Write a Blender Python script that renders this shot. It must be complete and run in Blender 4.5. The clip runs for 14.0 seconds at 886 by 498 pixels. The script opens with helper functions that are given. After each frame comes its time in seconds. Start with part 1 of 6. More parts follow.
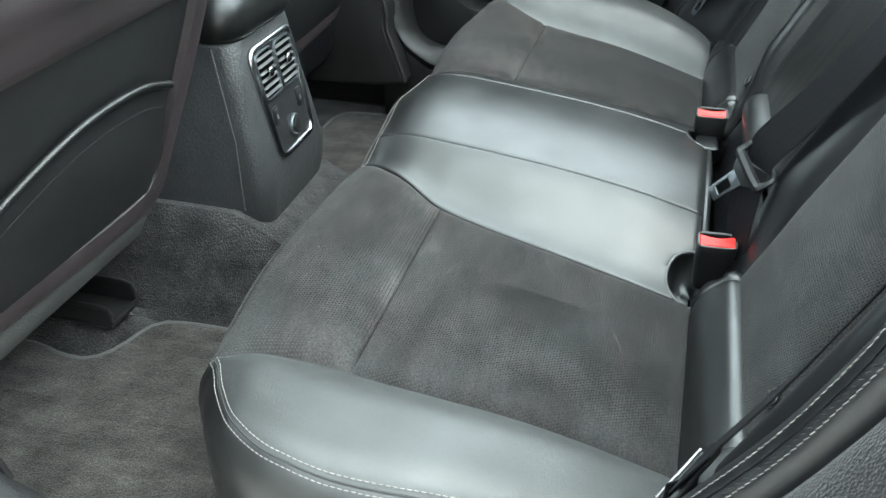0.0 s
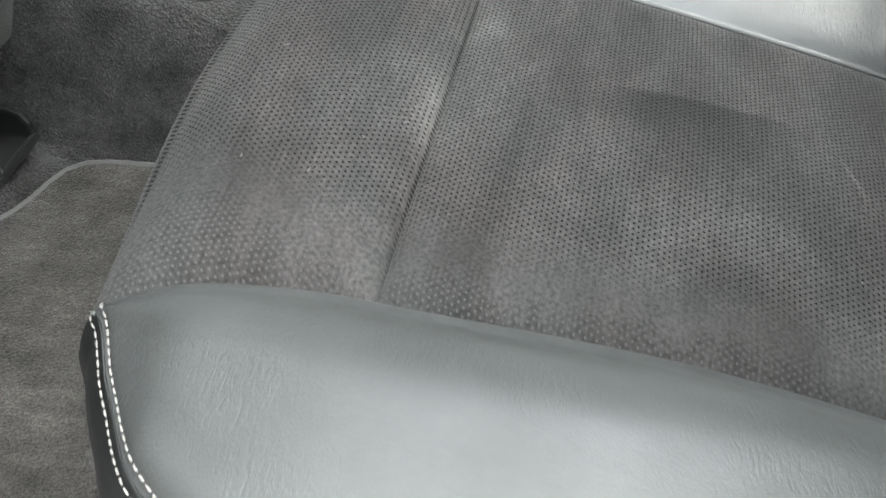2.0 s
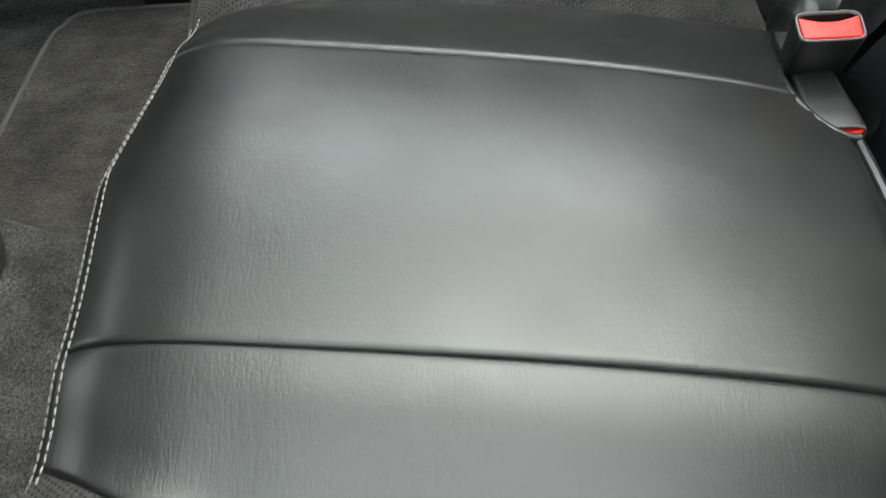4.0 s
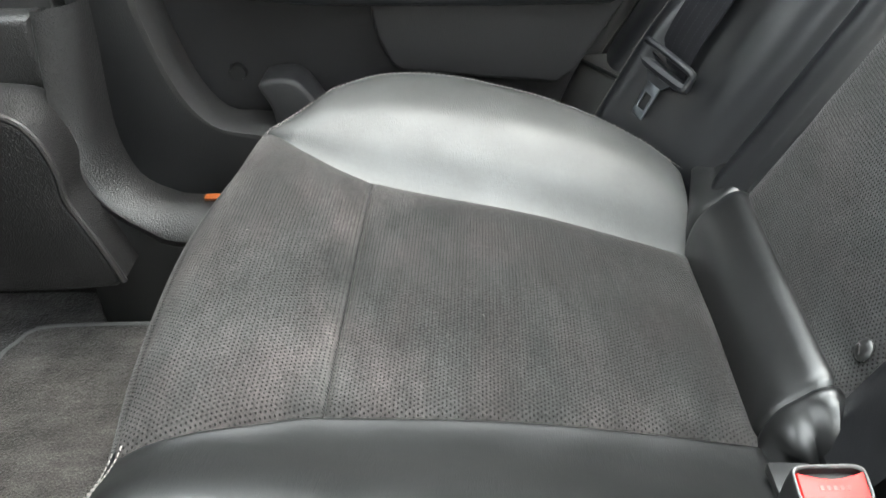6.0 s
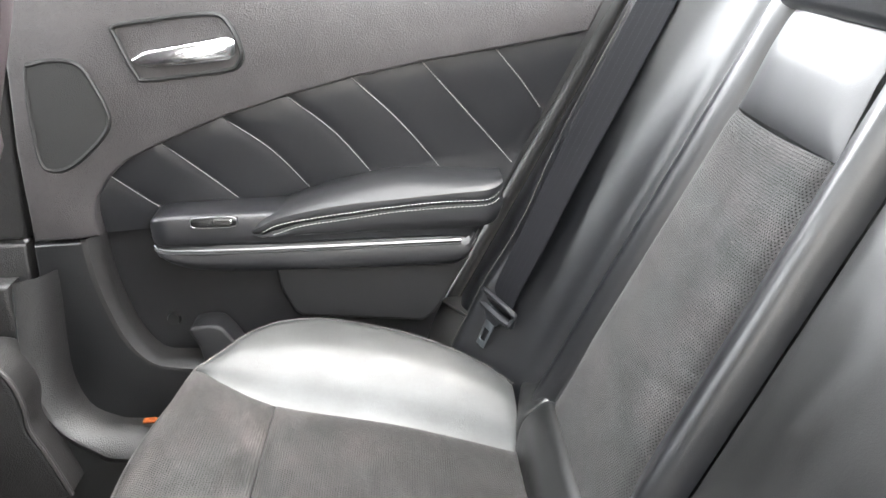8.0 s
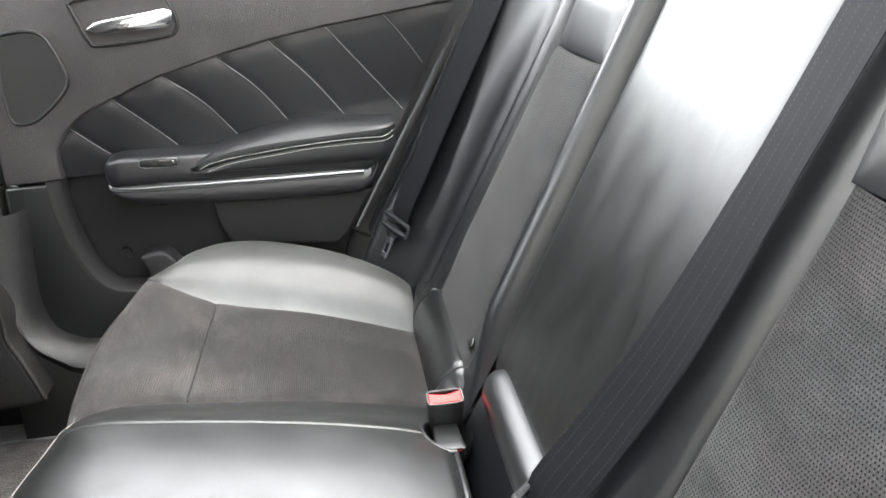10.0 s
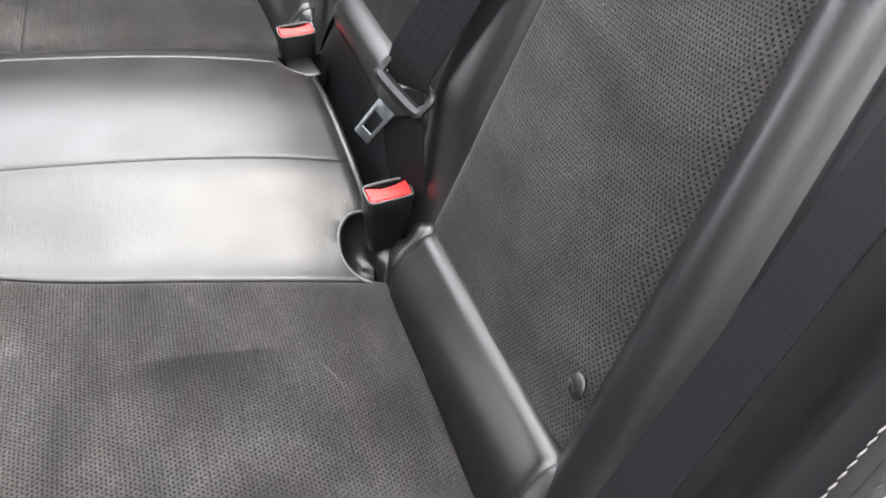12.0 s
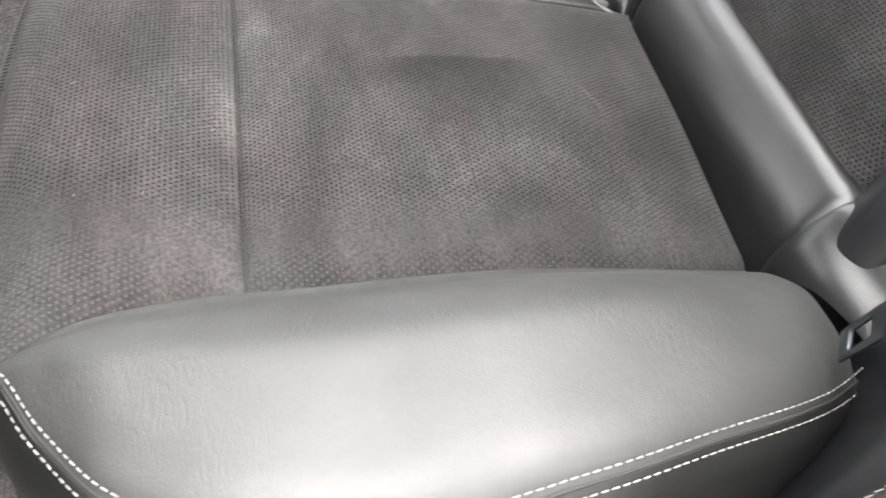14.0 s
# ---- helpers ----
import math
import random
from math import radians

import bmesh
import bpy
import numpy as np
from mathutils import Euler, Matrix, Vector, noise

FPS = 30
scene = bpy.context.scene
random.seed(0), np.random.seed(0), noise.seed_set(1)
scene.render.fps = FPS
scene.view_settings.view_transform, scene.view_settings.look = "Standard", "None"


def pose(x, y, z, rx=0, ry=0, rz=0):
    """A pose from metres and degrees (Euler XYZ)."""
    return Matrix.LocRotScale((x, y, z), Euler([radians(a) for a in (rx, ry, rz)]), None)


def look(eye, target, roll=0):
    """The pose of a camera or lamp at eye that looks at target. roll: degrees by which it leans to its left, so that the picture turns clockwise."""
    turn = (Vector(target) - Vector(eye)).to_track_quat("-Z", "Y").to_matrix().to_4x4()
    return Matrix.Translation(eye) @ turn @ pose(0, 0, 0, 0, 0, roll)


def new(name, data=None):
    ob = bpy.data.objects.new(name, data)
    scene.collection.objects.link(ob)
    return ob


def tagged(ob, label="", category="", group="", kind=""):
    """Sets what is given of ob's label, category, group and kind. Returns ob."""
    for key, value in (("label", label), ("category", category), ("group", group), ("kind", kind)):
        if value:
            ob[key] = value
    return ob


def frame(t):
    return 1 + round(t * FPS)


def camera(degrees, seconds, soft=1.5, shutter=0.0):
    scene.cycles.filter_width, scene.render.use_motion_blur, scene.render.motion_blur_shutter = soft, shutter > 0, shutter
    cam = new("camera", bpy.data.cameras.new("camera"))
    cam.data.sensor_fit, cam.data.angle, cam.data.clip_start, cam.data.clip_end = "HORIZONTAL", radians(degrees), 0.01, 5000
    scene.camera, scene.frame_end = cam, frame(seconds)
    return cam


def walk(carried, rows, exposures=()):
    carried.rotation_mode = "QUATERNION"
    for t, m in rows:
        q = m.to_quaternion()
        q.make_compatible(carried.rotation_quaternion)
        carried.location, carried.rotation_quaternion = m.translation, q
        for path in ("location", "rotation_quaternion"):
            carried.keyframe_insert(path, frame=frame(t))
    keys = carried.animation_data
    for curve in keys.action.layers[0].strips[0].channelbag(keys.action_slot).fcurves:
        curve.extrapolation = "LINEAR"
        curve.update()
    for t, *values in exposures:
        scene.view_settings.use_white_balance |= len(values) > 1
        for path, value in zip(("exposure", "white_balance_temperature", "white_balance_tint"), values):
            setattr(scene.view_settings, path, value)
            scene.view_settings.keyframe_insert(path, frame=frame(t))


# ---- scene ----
cam = camera(55.7, 14.0, shutter=0.15)
PATH = [
    (0, (0.002, -1.082, 0.829), (-0.463, 0.531, -0.259), -0.4),
    (0.5, (-0.044, -1.032, 0.793), (-0.514, 0.56, -0.323), -0.6),
    (1, (-0.053, -0.955, 0.722), (-0.499, 0.545, -0.523), -1.6),
    (1.5, (-0.088, -0.877, 0.651), (-0.503, 0.537, -0.701), -2.4),
    (2, (-0.146, -0.758, 0.617), (-0.522, 0.508, -0.885), -5.1),
    (2.5, (-0.17, -0.642, 0.603), (-0.439, 0.621, -0.924), -4.2),
    (3, (-0.167, -0.527, 0.592), (-0.362, 0.861, -0.834), -3.0),
    (3.5, (-0.167, -0.43, 0.622), (-0.307, 0.926, -0.841), -4.7),
    (4, (-0.158, -0.322, 0.671), (-0.292, 0.938, -0.877), -5.7),
    (4.2, (-0.157, -0.293, 0.679), (-0.274, 0.972, -0.865), -5.5),
    (6.3, (-0.13, -0.172, 0.747), (-0.234, 1.51, -0.329), -1.8),
    (6.5, (-0.115, -0.196, 0.766), (-0.23, 1.517, -0.259), -1.9),
    (7, (-0.088, -0.251, 0.807), (-0.186, 1.519, -0.118), -1.9),
    (7.5, (-0.063, -0.321, 0.856), (-0.119, 1.498, 0.027), -2.0),
    (8, (-0.055, -0.407, 0.884), (0.0, 1.449, 0.141), -1.7),
    (8.2, (-0.056, -0.435, 0.888), (0.032, 1.428, 0.166), -1.8),
    (10.3, (-0.025, -0.754, 0.838), (0.199, 1.101, 0.125), -2.6),
    (10.5, (-0.026, -0.764, 0.834), (0.205, 1.084, 0.106), -2.6),
    (11, (-0.029, -0.788, 0.798), (0.237, 0.981, -0.096), -2.7),
    (11.5, (-0.047, -0.81, 0.771), (0.367, 0.812, -0.324), -1.9),
    (12, (-0.073, -0.817, 0.741), (0.427, 0.662, -0.509), -0.5),
    (12.5, (-0.082, -0.824, 0.699), (0.401, 0.542, -0.679), -1.0),
    (13, (-0.097, -0.826, 0.678), (0.356, 0.469, -0.778), -1.5),
    (13.5, (-0.134, -0.811, 0.665), (0.301, 0.428, -0.843), 0.8),
    (14, (-0.193, -0.805, 0.659), (0.03, 0.434, -0.895), -0.2),
]
walk(cam, [(t, look(eye, target, roll)) for t, eye, target, roll in PATH],
     [(0.0, 3.66, 5850, -5), (0.5, 3.92, 6050, 0), (1.0, 3.86, 6150, 2), (1.5, 3.59, 6250, 4), (2.5, 3.95, 6200, 2), (3.0, 3.84, 6250, 2), (3.5, 3.47, 6300, 2), (4.2, 3.29, 6400, 0), (6.3, 4.66, 6300, 4), (7.5, 5.06, 6330, 7), (8.2, 4.92, 6450, 9), (10.5, 4.26, 6450, 8), (11.0, 4.17, 6500, 8), (12.0, 4.02, 6460, 11), (12.5, 4.17, 6460, 11), (13.0, 4.27, 6510, 11), (14.0, 4.16, 6610, 11)])

# ---- world, light ----
world = bpy.data.worlds.new("overcast_sky")
scene.world = world
world.use_nodes = True
_n = world.node_tree.nodes
_sky = _n.new("ShaderNodeTexSky")
_sky.sky_type = "NISHITA"
_sky.sun_disc = False
_sky.sun_elevation = radians(65)
_sky.sun_rotation = radians(73)
_sky.dust_density = 4.0
_mix = _n.new("ShaderNodeMix")
_mix.data_type = "RGBA"
_mix.inputs[0].default_value = 0.75
_mix.inputs[7].default_value = (9.3, 9.25, 9.1, 1)
world.node_tree.links.new(_sky.outputs[0], _mix.inputs[6])
world.node_tree.links.new(_mix.outputs[2], _n["Background"].inputs[0])
_n["Background"].inputs[1].default_value = 0.13
sun = new("sun", bpy.data.lights.new("sun", "SUN"))
sun.data.energy = 0.5
sun.data.angle = radians(60)
sun.data.color = (1.0, 0.97, 0.93)
sun.matrix_world = look((1.6, 0.5, 4.0), (0, 0, 0.3))


# ---- materials ----
def mat(name, color, rough=0.5, metal=0.0, grain=0.0, grain_size=0.001, vary=0.0, vary_size=0.06, sheen=0.0, spec=0.5,
        wrinkle=0.0, wrinkle_size=0.02, rough_vary=0.0, coat=0.0, crease=0.0, crease_way=(620, 150, 300), crease_turn=(0.2, 0.1, 0.7), crease_from=0.45):
    """A surface with a colour that drifts at two scales and a fine relief in metres."""
    m = bpy.data.materials.new(name)
    m.use_nodes = True
    nt = m.node_tree
    b = nt.nodes["Principled BSDF"]
    b.inputs["Base Color"].default_value = (*color, 1)
    b.inputs["Roughness"].default_value = rough
    b.inputs["Metallic"].default_value = metal
    b.inputs["Specular IOR Level"].default_value = spec
    b.inputs["Sheen Weight"].default_value = sheen
    b.inputs["Sheen Roughness"].default_value = 0.4
    b.inputs["Coat Weight"].default_value = coat
    co = nt.nodes.new("ShaderNodeTexCoord")
    L = nt.links.new

    def tex(size, detail=3.0):
        t = nt.nodes.new("ShaderNodeTexNoise")
        t.inputs["Scale"].default_value = 1.0 / size
        t.inputs["Detail"].default_value = detail
        L(co.outputs["Object"], t.inputs["Vector"])
        return t

    def remap(sock, lo, hi, a, z):
        r = nt.nodes.new("ShaderNodeMapRange")
        for k, v in zip((1, 2, 3, 4), (lo, hi, a, z)):
            r.inputs[k].default_value = v
        L(sock, r.inputs[0])
        return r.outputs[0]

    if vary:
        big = remap(tex(vary_size, 4).outputs["Fac"], 0.3, 0.7, 1 - vary, 1 + vary)
        small = remap(tex(vary_size / 14, 2).outputs["Fac"], 0.25, 0.75, 1 - vary * 0.5, 1 + vary * 0.5)
        mul = nt.nodes.new("ShaderNodeMath")
        mul.operation = "MULTIPLY"
        L(big, mul.inputs[0])
        L(small, mul.inputs[1])
        sc = nt.nodes.new("ShaderNodeVectorMath")
        sc.operation = "SCALE"
        sc.inputs[0].default_value = color
        L(mul.outputs[0], sc.inputs["Scale"])
        L(sc.outputs[0], b.inputs["Base Color"])
    if rough_vary:
        L(remap(tex(vary_size * 0.8, 4).outputs["Fac"], 0.3, 0.7, max(0.05, rough - rough_vary), min(1, rough + rough_vary)), b.inputs["Roughness"])
    normal = None
    for amount, size, kind in ((wrinkle, wrinkle_size, "noise"), (grain, grain_size, "cells")):
        if not amount:
            continue
        if kind == "cells":
            t = nt.nodes.new("ShaderNodeTexVoronoi")
            t.inputs["Scale"].default_value = 1.0 / size
            L(co.outputs["Object"], t.inputs["Vector"])
            height = t.outputs["Distance"]
        else:
            height = tex(size, 5).outputs["Fac"]
        bump = nt.nodes.new("ShaderNodeBump")
        bump.inputs["Strength"].default_value = 1.0
        bump.inputs["Distance"].default_value = amount
        L(height, bump.inputs["Height"])
        if normal:
            L(normal, bump.inputs["Normal"])
        normal = bump.outputs["Normal"]
    if crease:
        # fine creases in patches, running one way
        mp = nt.nodes.new("ShaderNodeMapping")
        mp.inputs["Rotation"].default_value = crease_turn
        mp.inputs["Scale"].default_value = crease_way
        L(co.outputs["Object"], mp.inputs[0])
        t = nt.nodes.new("ShaderNodeTexNoise")
        t.inputs["Scale"].default_value = 1.0
        t.inputs["Detail"].default_value = 3.0
        t.inputs["Distortion"].default_value = 0.8
        L(mp.outputs[0], t.inputs["Vector"])
        where = remap(tex(0.09, 3).outputs["Fac"], crease_from, crease_from + 0.21, 0.0, 1.0)
        mul = nt.nodes.new("ShaderNodeMath")
        mul.operation = "MULTIPLY"
        L(remap(t.outputs["Fac"], 0.35, 0.55, 0.0, 1.0), mul.inputs[0])
        L(where, mul.inputs[1])
        bump = nt.nodes.new("ShaderNodeBump")
        bump.inputs["Distance"].default_value = crease
        L(mul.outputs[0], bump.inputs["Height"])
        if normal:
            L(normal, bump.inputs["Normal"])
        normal = bump.outputs["Normal"]
    if normal:
        L(normal, b.inputs["Normal"])
    return m


def perforated(name, color, pitch=0.0035, hole=0.19, pale=0.0, mark_depth=0.6, seam=None, cloudy=0.12):
    """Suede with a staggered grid of small punched holes, laid out on the mesh's UV map in metres."""
    m = mat(name, color, rough=0.9, sheen=0.05, vary=0.22, vary_size=0.09, spec=0.2)
    nt = m.node_tree
    b = nt.nodes["Principled BSDF"]
    L = nt.links.new

    def op(kind, a, c=None):
        n = nt.nodes.new("ShaderNodeMath")
        n.operation = kind
        for k, v in enumerate((a, c)):
            if v is None:
                continue
            if isinstance(v, (int, float)):
                n.inputs[k].default_value = v
            else:
                L(v, n.inputs[k])
        return n.outputs[0]

    uv = nt.nodes.new("ShaderNodeUVMap")
    sep = nt.nodes.new("ShaderNodeSeparateXYZ")
    L(uv.outputs[0], sep.inputs[0])
    u = op("DIVIDE", sep.outputs[0], pitch)
    v = op("DIVIDE", sep.outputs[1], pitch * 0.8)
    row = op("FLOOR", v)
    fu = op("SUBTRACT", op("FRACT", op("ADD", u, op("MULTIPLY", op("MODULO", op("ADD", row, 4000.0), 2.0), 0.5))), 0.5)
    fv = op("MULTIPLY", op("SUBTRACT", op("FRACT", v), 0.5), 0.8)
    dist = op("SQRT", op("ADD", op("MULTIPLY", fu, fu), op("MULTIPLY", fv, fv)))
    ramp = nt.nodes.new("ShaderNodeMapRange")
    ramp.inputs[1].default_value, ramp.inputs[2].default_value = hole * 0.7, hole
    L(dist, ramp.inputs[0])
    open_ = ramp.outputs[0]
    old = b.inputs["Base Color"].links[0].from_socket
    # brushed nap: soft streaks and hand marks
    nap = nt.nodes.new("ShaderNodeTexNoise")
    nap.inputs["Scale"].default_value = 5.0
    nap.inputs["Detail"].default_value = 5.0
    nap.inputs["Distortion"].default_value = 1.2
    strain = nt.nodes.new("ShaderNodeMapping")
    strain.inputs["Scale"].default_value = (1.0, 2.2, 1.0)
    strain.inputs["Rotation"].default_value = (0, 0, 0.5)
    L(uv.outputs[0], strain.inputs[0])
    L(strain.outputs[0], nap.inputs["Vector"])
    naps = nt.nodes.new("ShaderNodeMapRange")
    naps.inputs[1].default_value, naps.inputs[2].default_value = 0.36, 0.64
    naps.inputs[3].default_value, naps.inputs[4].default_value = 0.70, 1.36
    L(nap.outputs["Fac"], naps.inputs[0])
    wob = nt.nodes.new("ShaderNodeTexNoise")
    wob.inputs["Scale"].default_value = 13.0
    wob.inputs["Detail"].default_value = 4.0
    L(uv.outputs[0], wob.inputs["Vector"])
    # a hand's wipe: sharp along one side, fading out from it
    away = op("ADD", op("MULTIPLY", op("ADD", sep.outputs[0], 0.343), -1.0), op("MULTIPLY", op("SUBTRACT", wob.outputs["Fac"], 0.5), 0.03))
    along = op("DIVIDE", op("ADD", sep.outputs[1], 0.100), 0.062)
    side = op("MAXIMUM", op("SUBTRACT", 1.0, op("MULTIPLY", along, along)), 0.0)
    edge = op("MINIMUM", op("MAXIMUM", op("DIVIDE", away, 0.004), 0.0), 1.0)
    fade = op("MAXIMUM", op("SUBTRACT", 1.0, op("DIVIDE", op("MAXIMUM", away, 0.0), 0.085)), 0.0)
    mark = op("SUBTRACT", 1.0, op("MULTIPLY", op("MULTIPLY", edge, fade), side))
    rub = nt.nodes.new("ShaderNodeMapRange")
    rub.inputs[1].default_value, rub.inputs[2].default_value = 0.25, 1.0
    rub.inputs[3].default_value, rub.inputs[4].default_value = mark_depth, 1.0
    L(mark, rub.inputs[0])
    hue = nt.nodes.new("ShaderNodeTexNoise")
    hue.inputs["Scale"].default_value = 9.0
    hue.inputs["Detail"].default_value = 4.0
    L(strain.outputs[0], hue.inputs["Vector"])
    hues = nt.nodes.new("ShaderNodeMix")
    hues.data_type = "RGBA"
    hues.inputs[6].default_value = (1.04, 0.985, 0.965, 1)
    hues.inputs[7].default_value = (0.97, 1.012, 0.99, 1)
    huer = nt.nodes.new("ShaderNodeMapRange")
    huer.inputs[1].default_value, huer.inputs[2].default_value = 0.38, 0.62
    L(hue.outputs["Fac"], huer.inputs[0])
    L(huer.outputs[0], hues.inputs[0])
    tint = nt.nodes.new("ShaderNodeVectorMath")
    tint.operation = "MULTIPLY"
    L(old, tint.inputs[0])
    L(hues.outputs[2], tint.inputs[1])
    worn = nt.nodes.new("ShaderNodeVectorMath")
    worn.operation = "SCALE"
    L(tint.outputs[0], worn.inputs[0])
    lint = nt.nodes.new("ShaderNodeTexNoise")
    lint.inputs["Scale"].default_value = 420
    lint.inputs["Detail"].default_value = 2.0
    L(uv.outputs[0], lint.inputs["Vector"])
    lints = nt.nodes.new("ShaderNodeMapRange")
    lints.inputs[1].default_value, lints.inputs[2].default_value = 0.3, 0.7
    lints.inputs[3].default_value, lints.inputs[4].default_value = 0.6, 1.42
    L(lint.outputs["Fac"], lints.inputs[0])
    cloud = nt.nodes.new("ShaderNodeMapRange")
    cloud.inputs[1].default_value, cloud.inputs[2].default_value = 0.38, 0.64
    cloud.inputs[3].default_value, cloud.inputs[4].default_value = 1 - cloudy, 1 + cloudy
    haze = nt.nodes.new("ShaderNodeTexNoise")
    haze.inputs["Scale"].default_value = 30.0
    haze.inputs["Detail"].default_value = 5.0
    haze.inputs["Distortion"].default_value = 0.6
    L(strain.outputs[0], haze.inputs["Vector"])
    L(haze.outputs["Fac"], cloud.inputs[0])
    shade = op("MULTIPLY", op("MULTIPLY", op("MULTIPLY", naps.outputs[0], cloud.outputs[0]), lints.outputs[0]), rub.outputs[0])
    if seam is not None:
        # nap rubbed pale along the cross seam
        near = op("POWER", 2.718, op("MULTIPLY", op("ABSOLUTE", op("SUBTRACT", sep.outputs[1], seam - 0.003)), -110.0))
        streak = nt.nodes.new("ShaderNodeMapRange")
        streak.inputs[1].default_value, streak.inputs[2].default_value = 0.42, 0.62
        L(wob.outputs["Fac"], streak.inputs[0])
        shade = op("MULTIPLY", shade, op("ADD", 1.0, op("MULTIPLY", op("MULTIPLY", near, streak.outputs[0]), 1.5)))
        # a pale rubbed spot beside the seam
        pu, pv = op("DIVIDE", op("ADD", sep.outputs[0], 0.312), 0.016), op("DIVIDE", op("ADD", sep.outputs[1], 0.238), 0.013)
        spot = op("POWER", 2.718, op("MULTIPLY", op("ADD", op("MULTIPLY", pu, pu), op("MULTIPLY", pv, pv)), -1.0))
        shade = op("MULTIPLY", shade, op("ADD", 1.0, op("MULTIPLY", spot, op("MULTIPLY", wob.outputs["Fac"], 1.7))))
    if seam is not None:
        # a short pale scratch
        su, sv = op("ADD", sep.outputs[0], 0.3765), op("ADD", sep.outputs[1], 0.0135)
        sa = op("DIVIDE", op("SUBTRACT", op("MULTIPLY", sv, 0.385), op("MULTIPLY", su, 0.923)), 0.014)
        sc2 = op("DIVIDE", op("ADD", op("ADD", op("MULTIPLY", su, 0.385), op("MULTIPLY", sv, 0.923)), op("MULTIPLY", op("SUBTRACT", wob.outputs["Fac"], 0.5), 0.012)), 0.0016)
        scratch = op("POWER", 2.718, op("MULTIPLY", op("ADD", op("MULTIPLY", sa, sa), op("MULTIPLY", sc2, sc2)), -1.0))
        shade = op("MULTIPLY", shade, op("ADD", 1.0, op("MULTIPLY", scratch, 1.3)))
        # a darker patch with a cloudy outline on the far panel
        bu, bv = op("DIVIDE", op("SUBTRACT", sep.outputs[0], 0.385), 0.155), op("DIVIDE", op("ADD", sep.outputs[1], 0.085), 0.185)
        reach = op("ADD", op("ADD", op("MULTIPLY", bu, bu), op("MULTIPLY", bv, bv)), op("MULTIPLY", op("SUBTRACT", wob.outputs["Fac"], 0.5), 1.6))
        dark_patch = nt.nodes.new("ShaderNodeMapRange")
        dark_patch.inputs[1].default_value, dark_patch.inputs[2].default_value = 0.55, 1.25
        dark_patch.inputs[3].default_value, dark_patch.inputs[4].default_value = 0.60, 1.0
        L(reach, dark_patch.inputs[0])
        shade = op("MULTIPLY", shade, dark_patch.outputs[0])
    L(shade, worn.inputs["Scale"])
    old = worn.outputs[0]
    mix = nt.nodes.new("ShaderNodeMix")
    mix.data_type = "RGBA"
    L(open_, mix.inputs[0])
    # backing seen through the holes, paler where the cover is stretched to its outer seam
    stretch = nt.nodes.new("ShaderNodeMapRange")
    stretch.inputs[1].default_value, stretch.inputs[2].default_value = 0.468, 0.52
    stretch.inputs[3].default_value, stretch.inputs[4].default_value = 0.005, max(0.005, pale)
    L(op("ABSOLUTE", sep.outputs[0]), stretch.inputs[0])
    back_col = nt.nodes.new("ShaderNodeCombineXYZ")
    for k in range(3):
        L(stretch.outputs[0], back_col.inputs[k])
    L(back_col.outputs[0], mix.inputs[6])
    L(old, mix.inputs[7])
    L(mix.outputs[2], b.inputs["Base Color"])
    L(op("MULTIPLY", open_, 0.05), b.inputs["Sheen Weight"])
    L(op("MULTIPLY", open_, 0.2), b.inputs["Specular IOR Level"])
    bump = nt.nodes.new("ShaderNodeBump")
    bump.inputs["Distance"].default_value = 0.00012
    L(open_, bump.inputs["Height"])
    fuzz = nt.nodes.new("ShaderNodeTexNoise")
    fuzz.inputs["Scale"].default_value = 900
    co = nt.nodes.new("ShaderNodeTexCoord")
    L(co.outputs["Object"], fuzz.inputs["Vector"])
    bump2 = nt.nodes.new("ShaderNodeBump")
    bump2.inputs["Distance"].default_value = 0.0005
    L(fuzz.outputs["Fac"], bump2.inputs["Height"])
    L(bump.outputs["Normal"], bump2.inputs["Normal"])
    L(bump2.outputs["Normal"], b.inputs["Normal"])
    return m


LEATHER = mat("black_leather", (0.0042, 0.0044, 0.0044), 0.375, grain=0.00004, grain_size=0.0012, vary=0.12, wrinkle=0.00035, wrinkle_size=0.03, rough_vary=0.05, spec=0.54, crease=0.00004)
LEATHER_WRINKLED = mat("cross_wrinkled_black_leather", (0.0042, 0.0044, 0.0044), 0.375, grain=0.00004, grain_size=0.0012, vary=0.12, wrinkle=0.00035, wrinkle_size=0.03, rough_vary=0.05, spec=0.54,
                       crease=0.00004, crease_way=(640, 110, 60), crease_turn=(0, 0, 0.06), crease_from=0.33)
LEATHER_ROLL = mat("glossy_black_leather", (0.0034, 0.0035, 0.0036), 0.345, grain=0.00004, grain_size=0.0012, vary=0.12, wrinkle=0.0003, wrinkle_size=0.035, rough_vary=0.03, spec=0.58)
# bolster tops: paler base than LEATHER, with their bright sheen put into it
LEATHER_LIT = mat("creased_leather_lit", (0.021, 0.0216, 0.0212), 0.53, grain=0.00006, grain_size=0.0012, vary=0.14, wrinkle=0.0005, wrinkle_size=0.03, rough_vary=0.07, spec=0.62, crease=0.00013)
LEATHER_SOFT = mat("matt_black_leather", (0.0034, 0.0036, 0.0044), 0.35, grain=0.00005, grain_size=0.0012, vary=0.12, wrinkle=0.0005, wrinkle_size=0.05, spec=0.56, crease=0.00003)
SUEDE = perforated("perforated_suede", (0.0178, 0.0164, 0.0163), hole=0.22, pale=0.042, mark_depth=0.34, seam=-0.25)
SUEDE_BACK = perforated("perforated_suede_back", (0.0175, 0.0168, 0.0171), hole=0.235, mark_depth=0.9, cloudy=0.06)
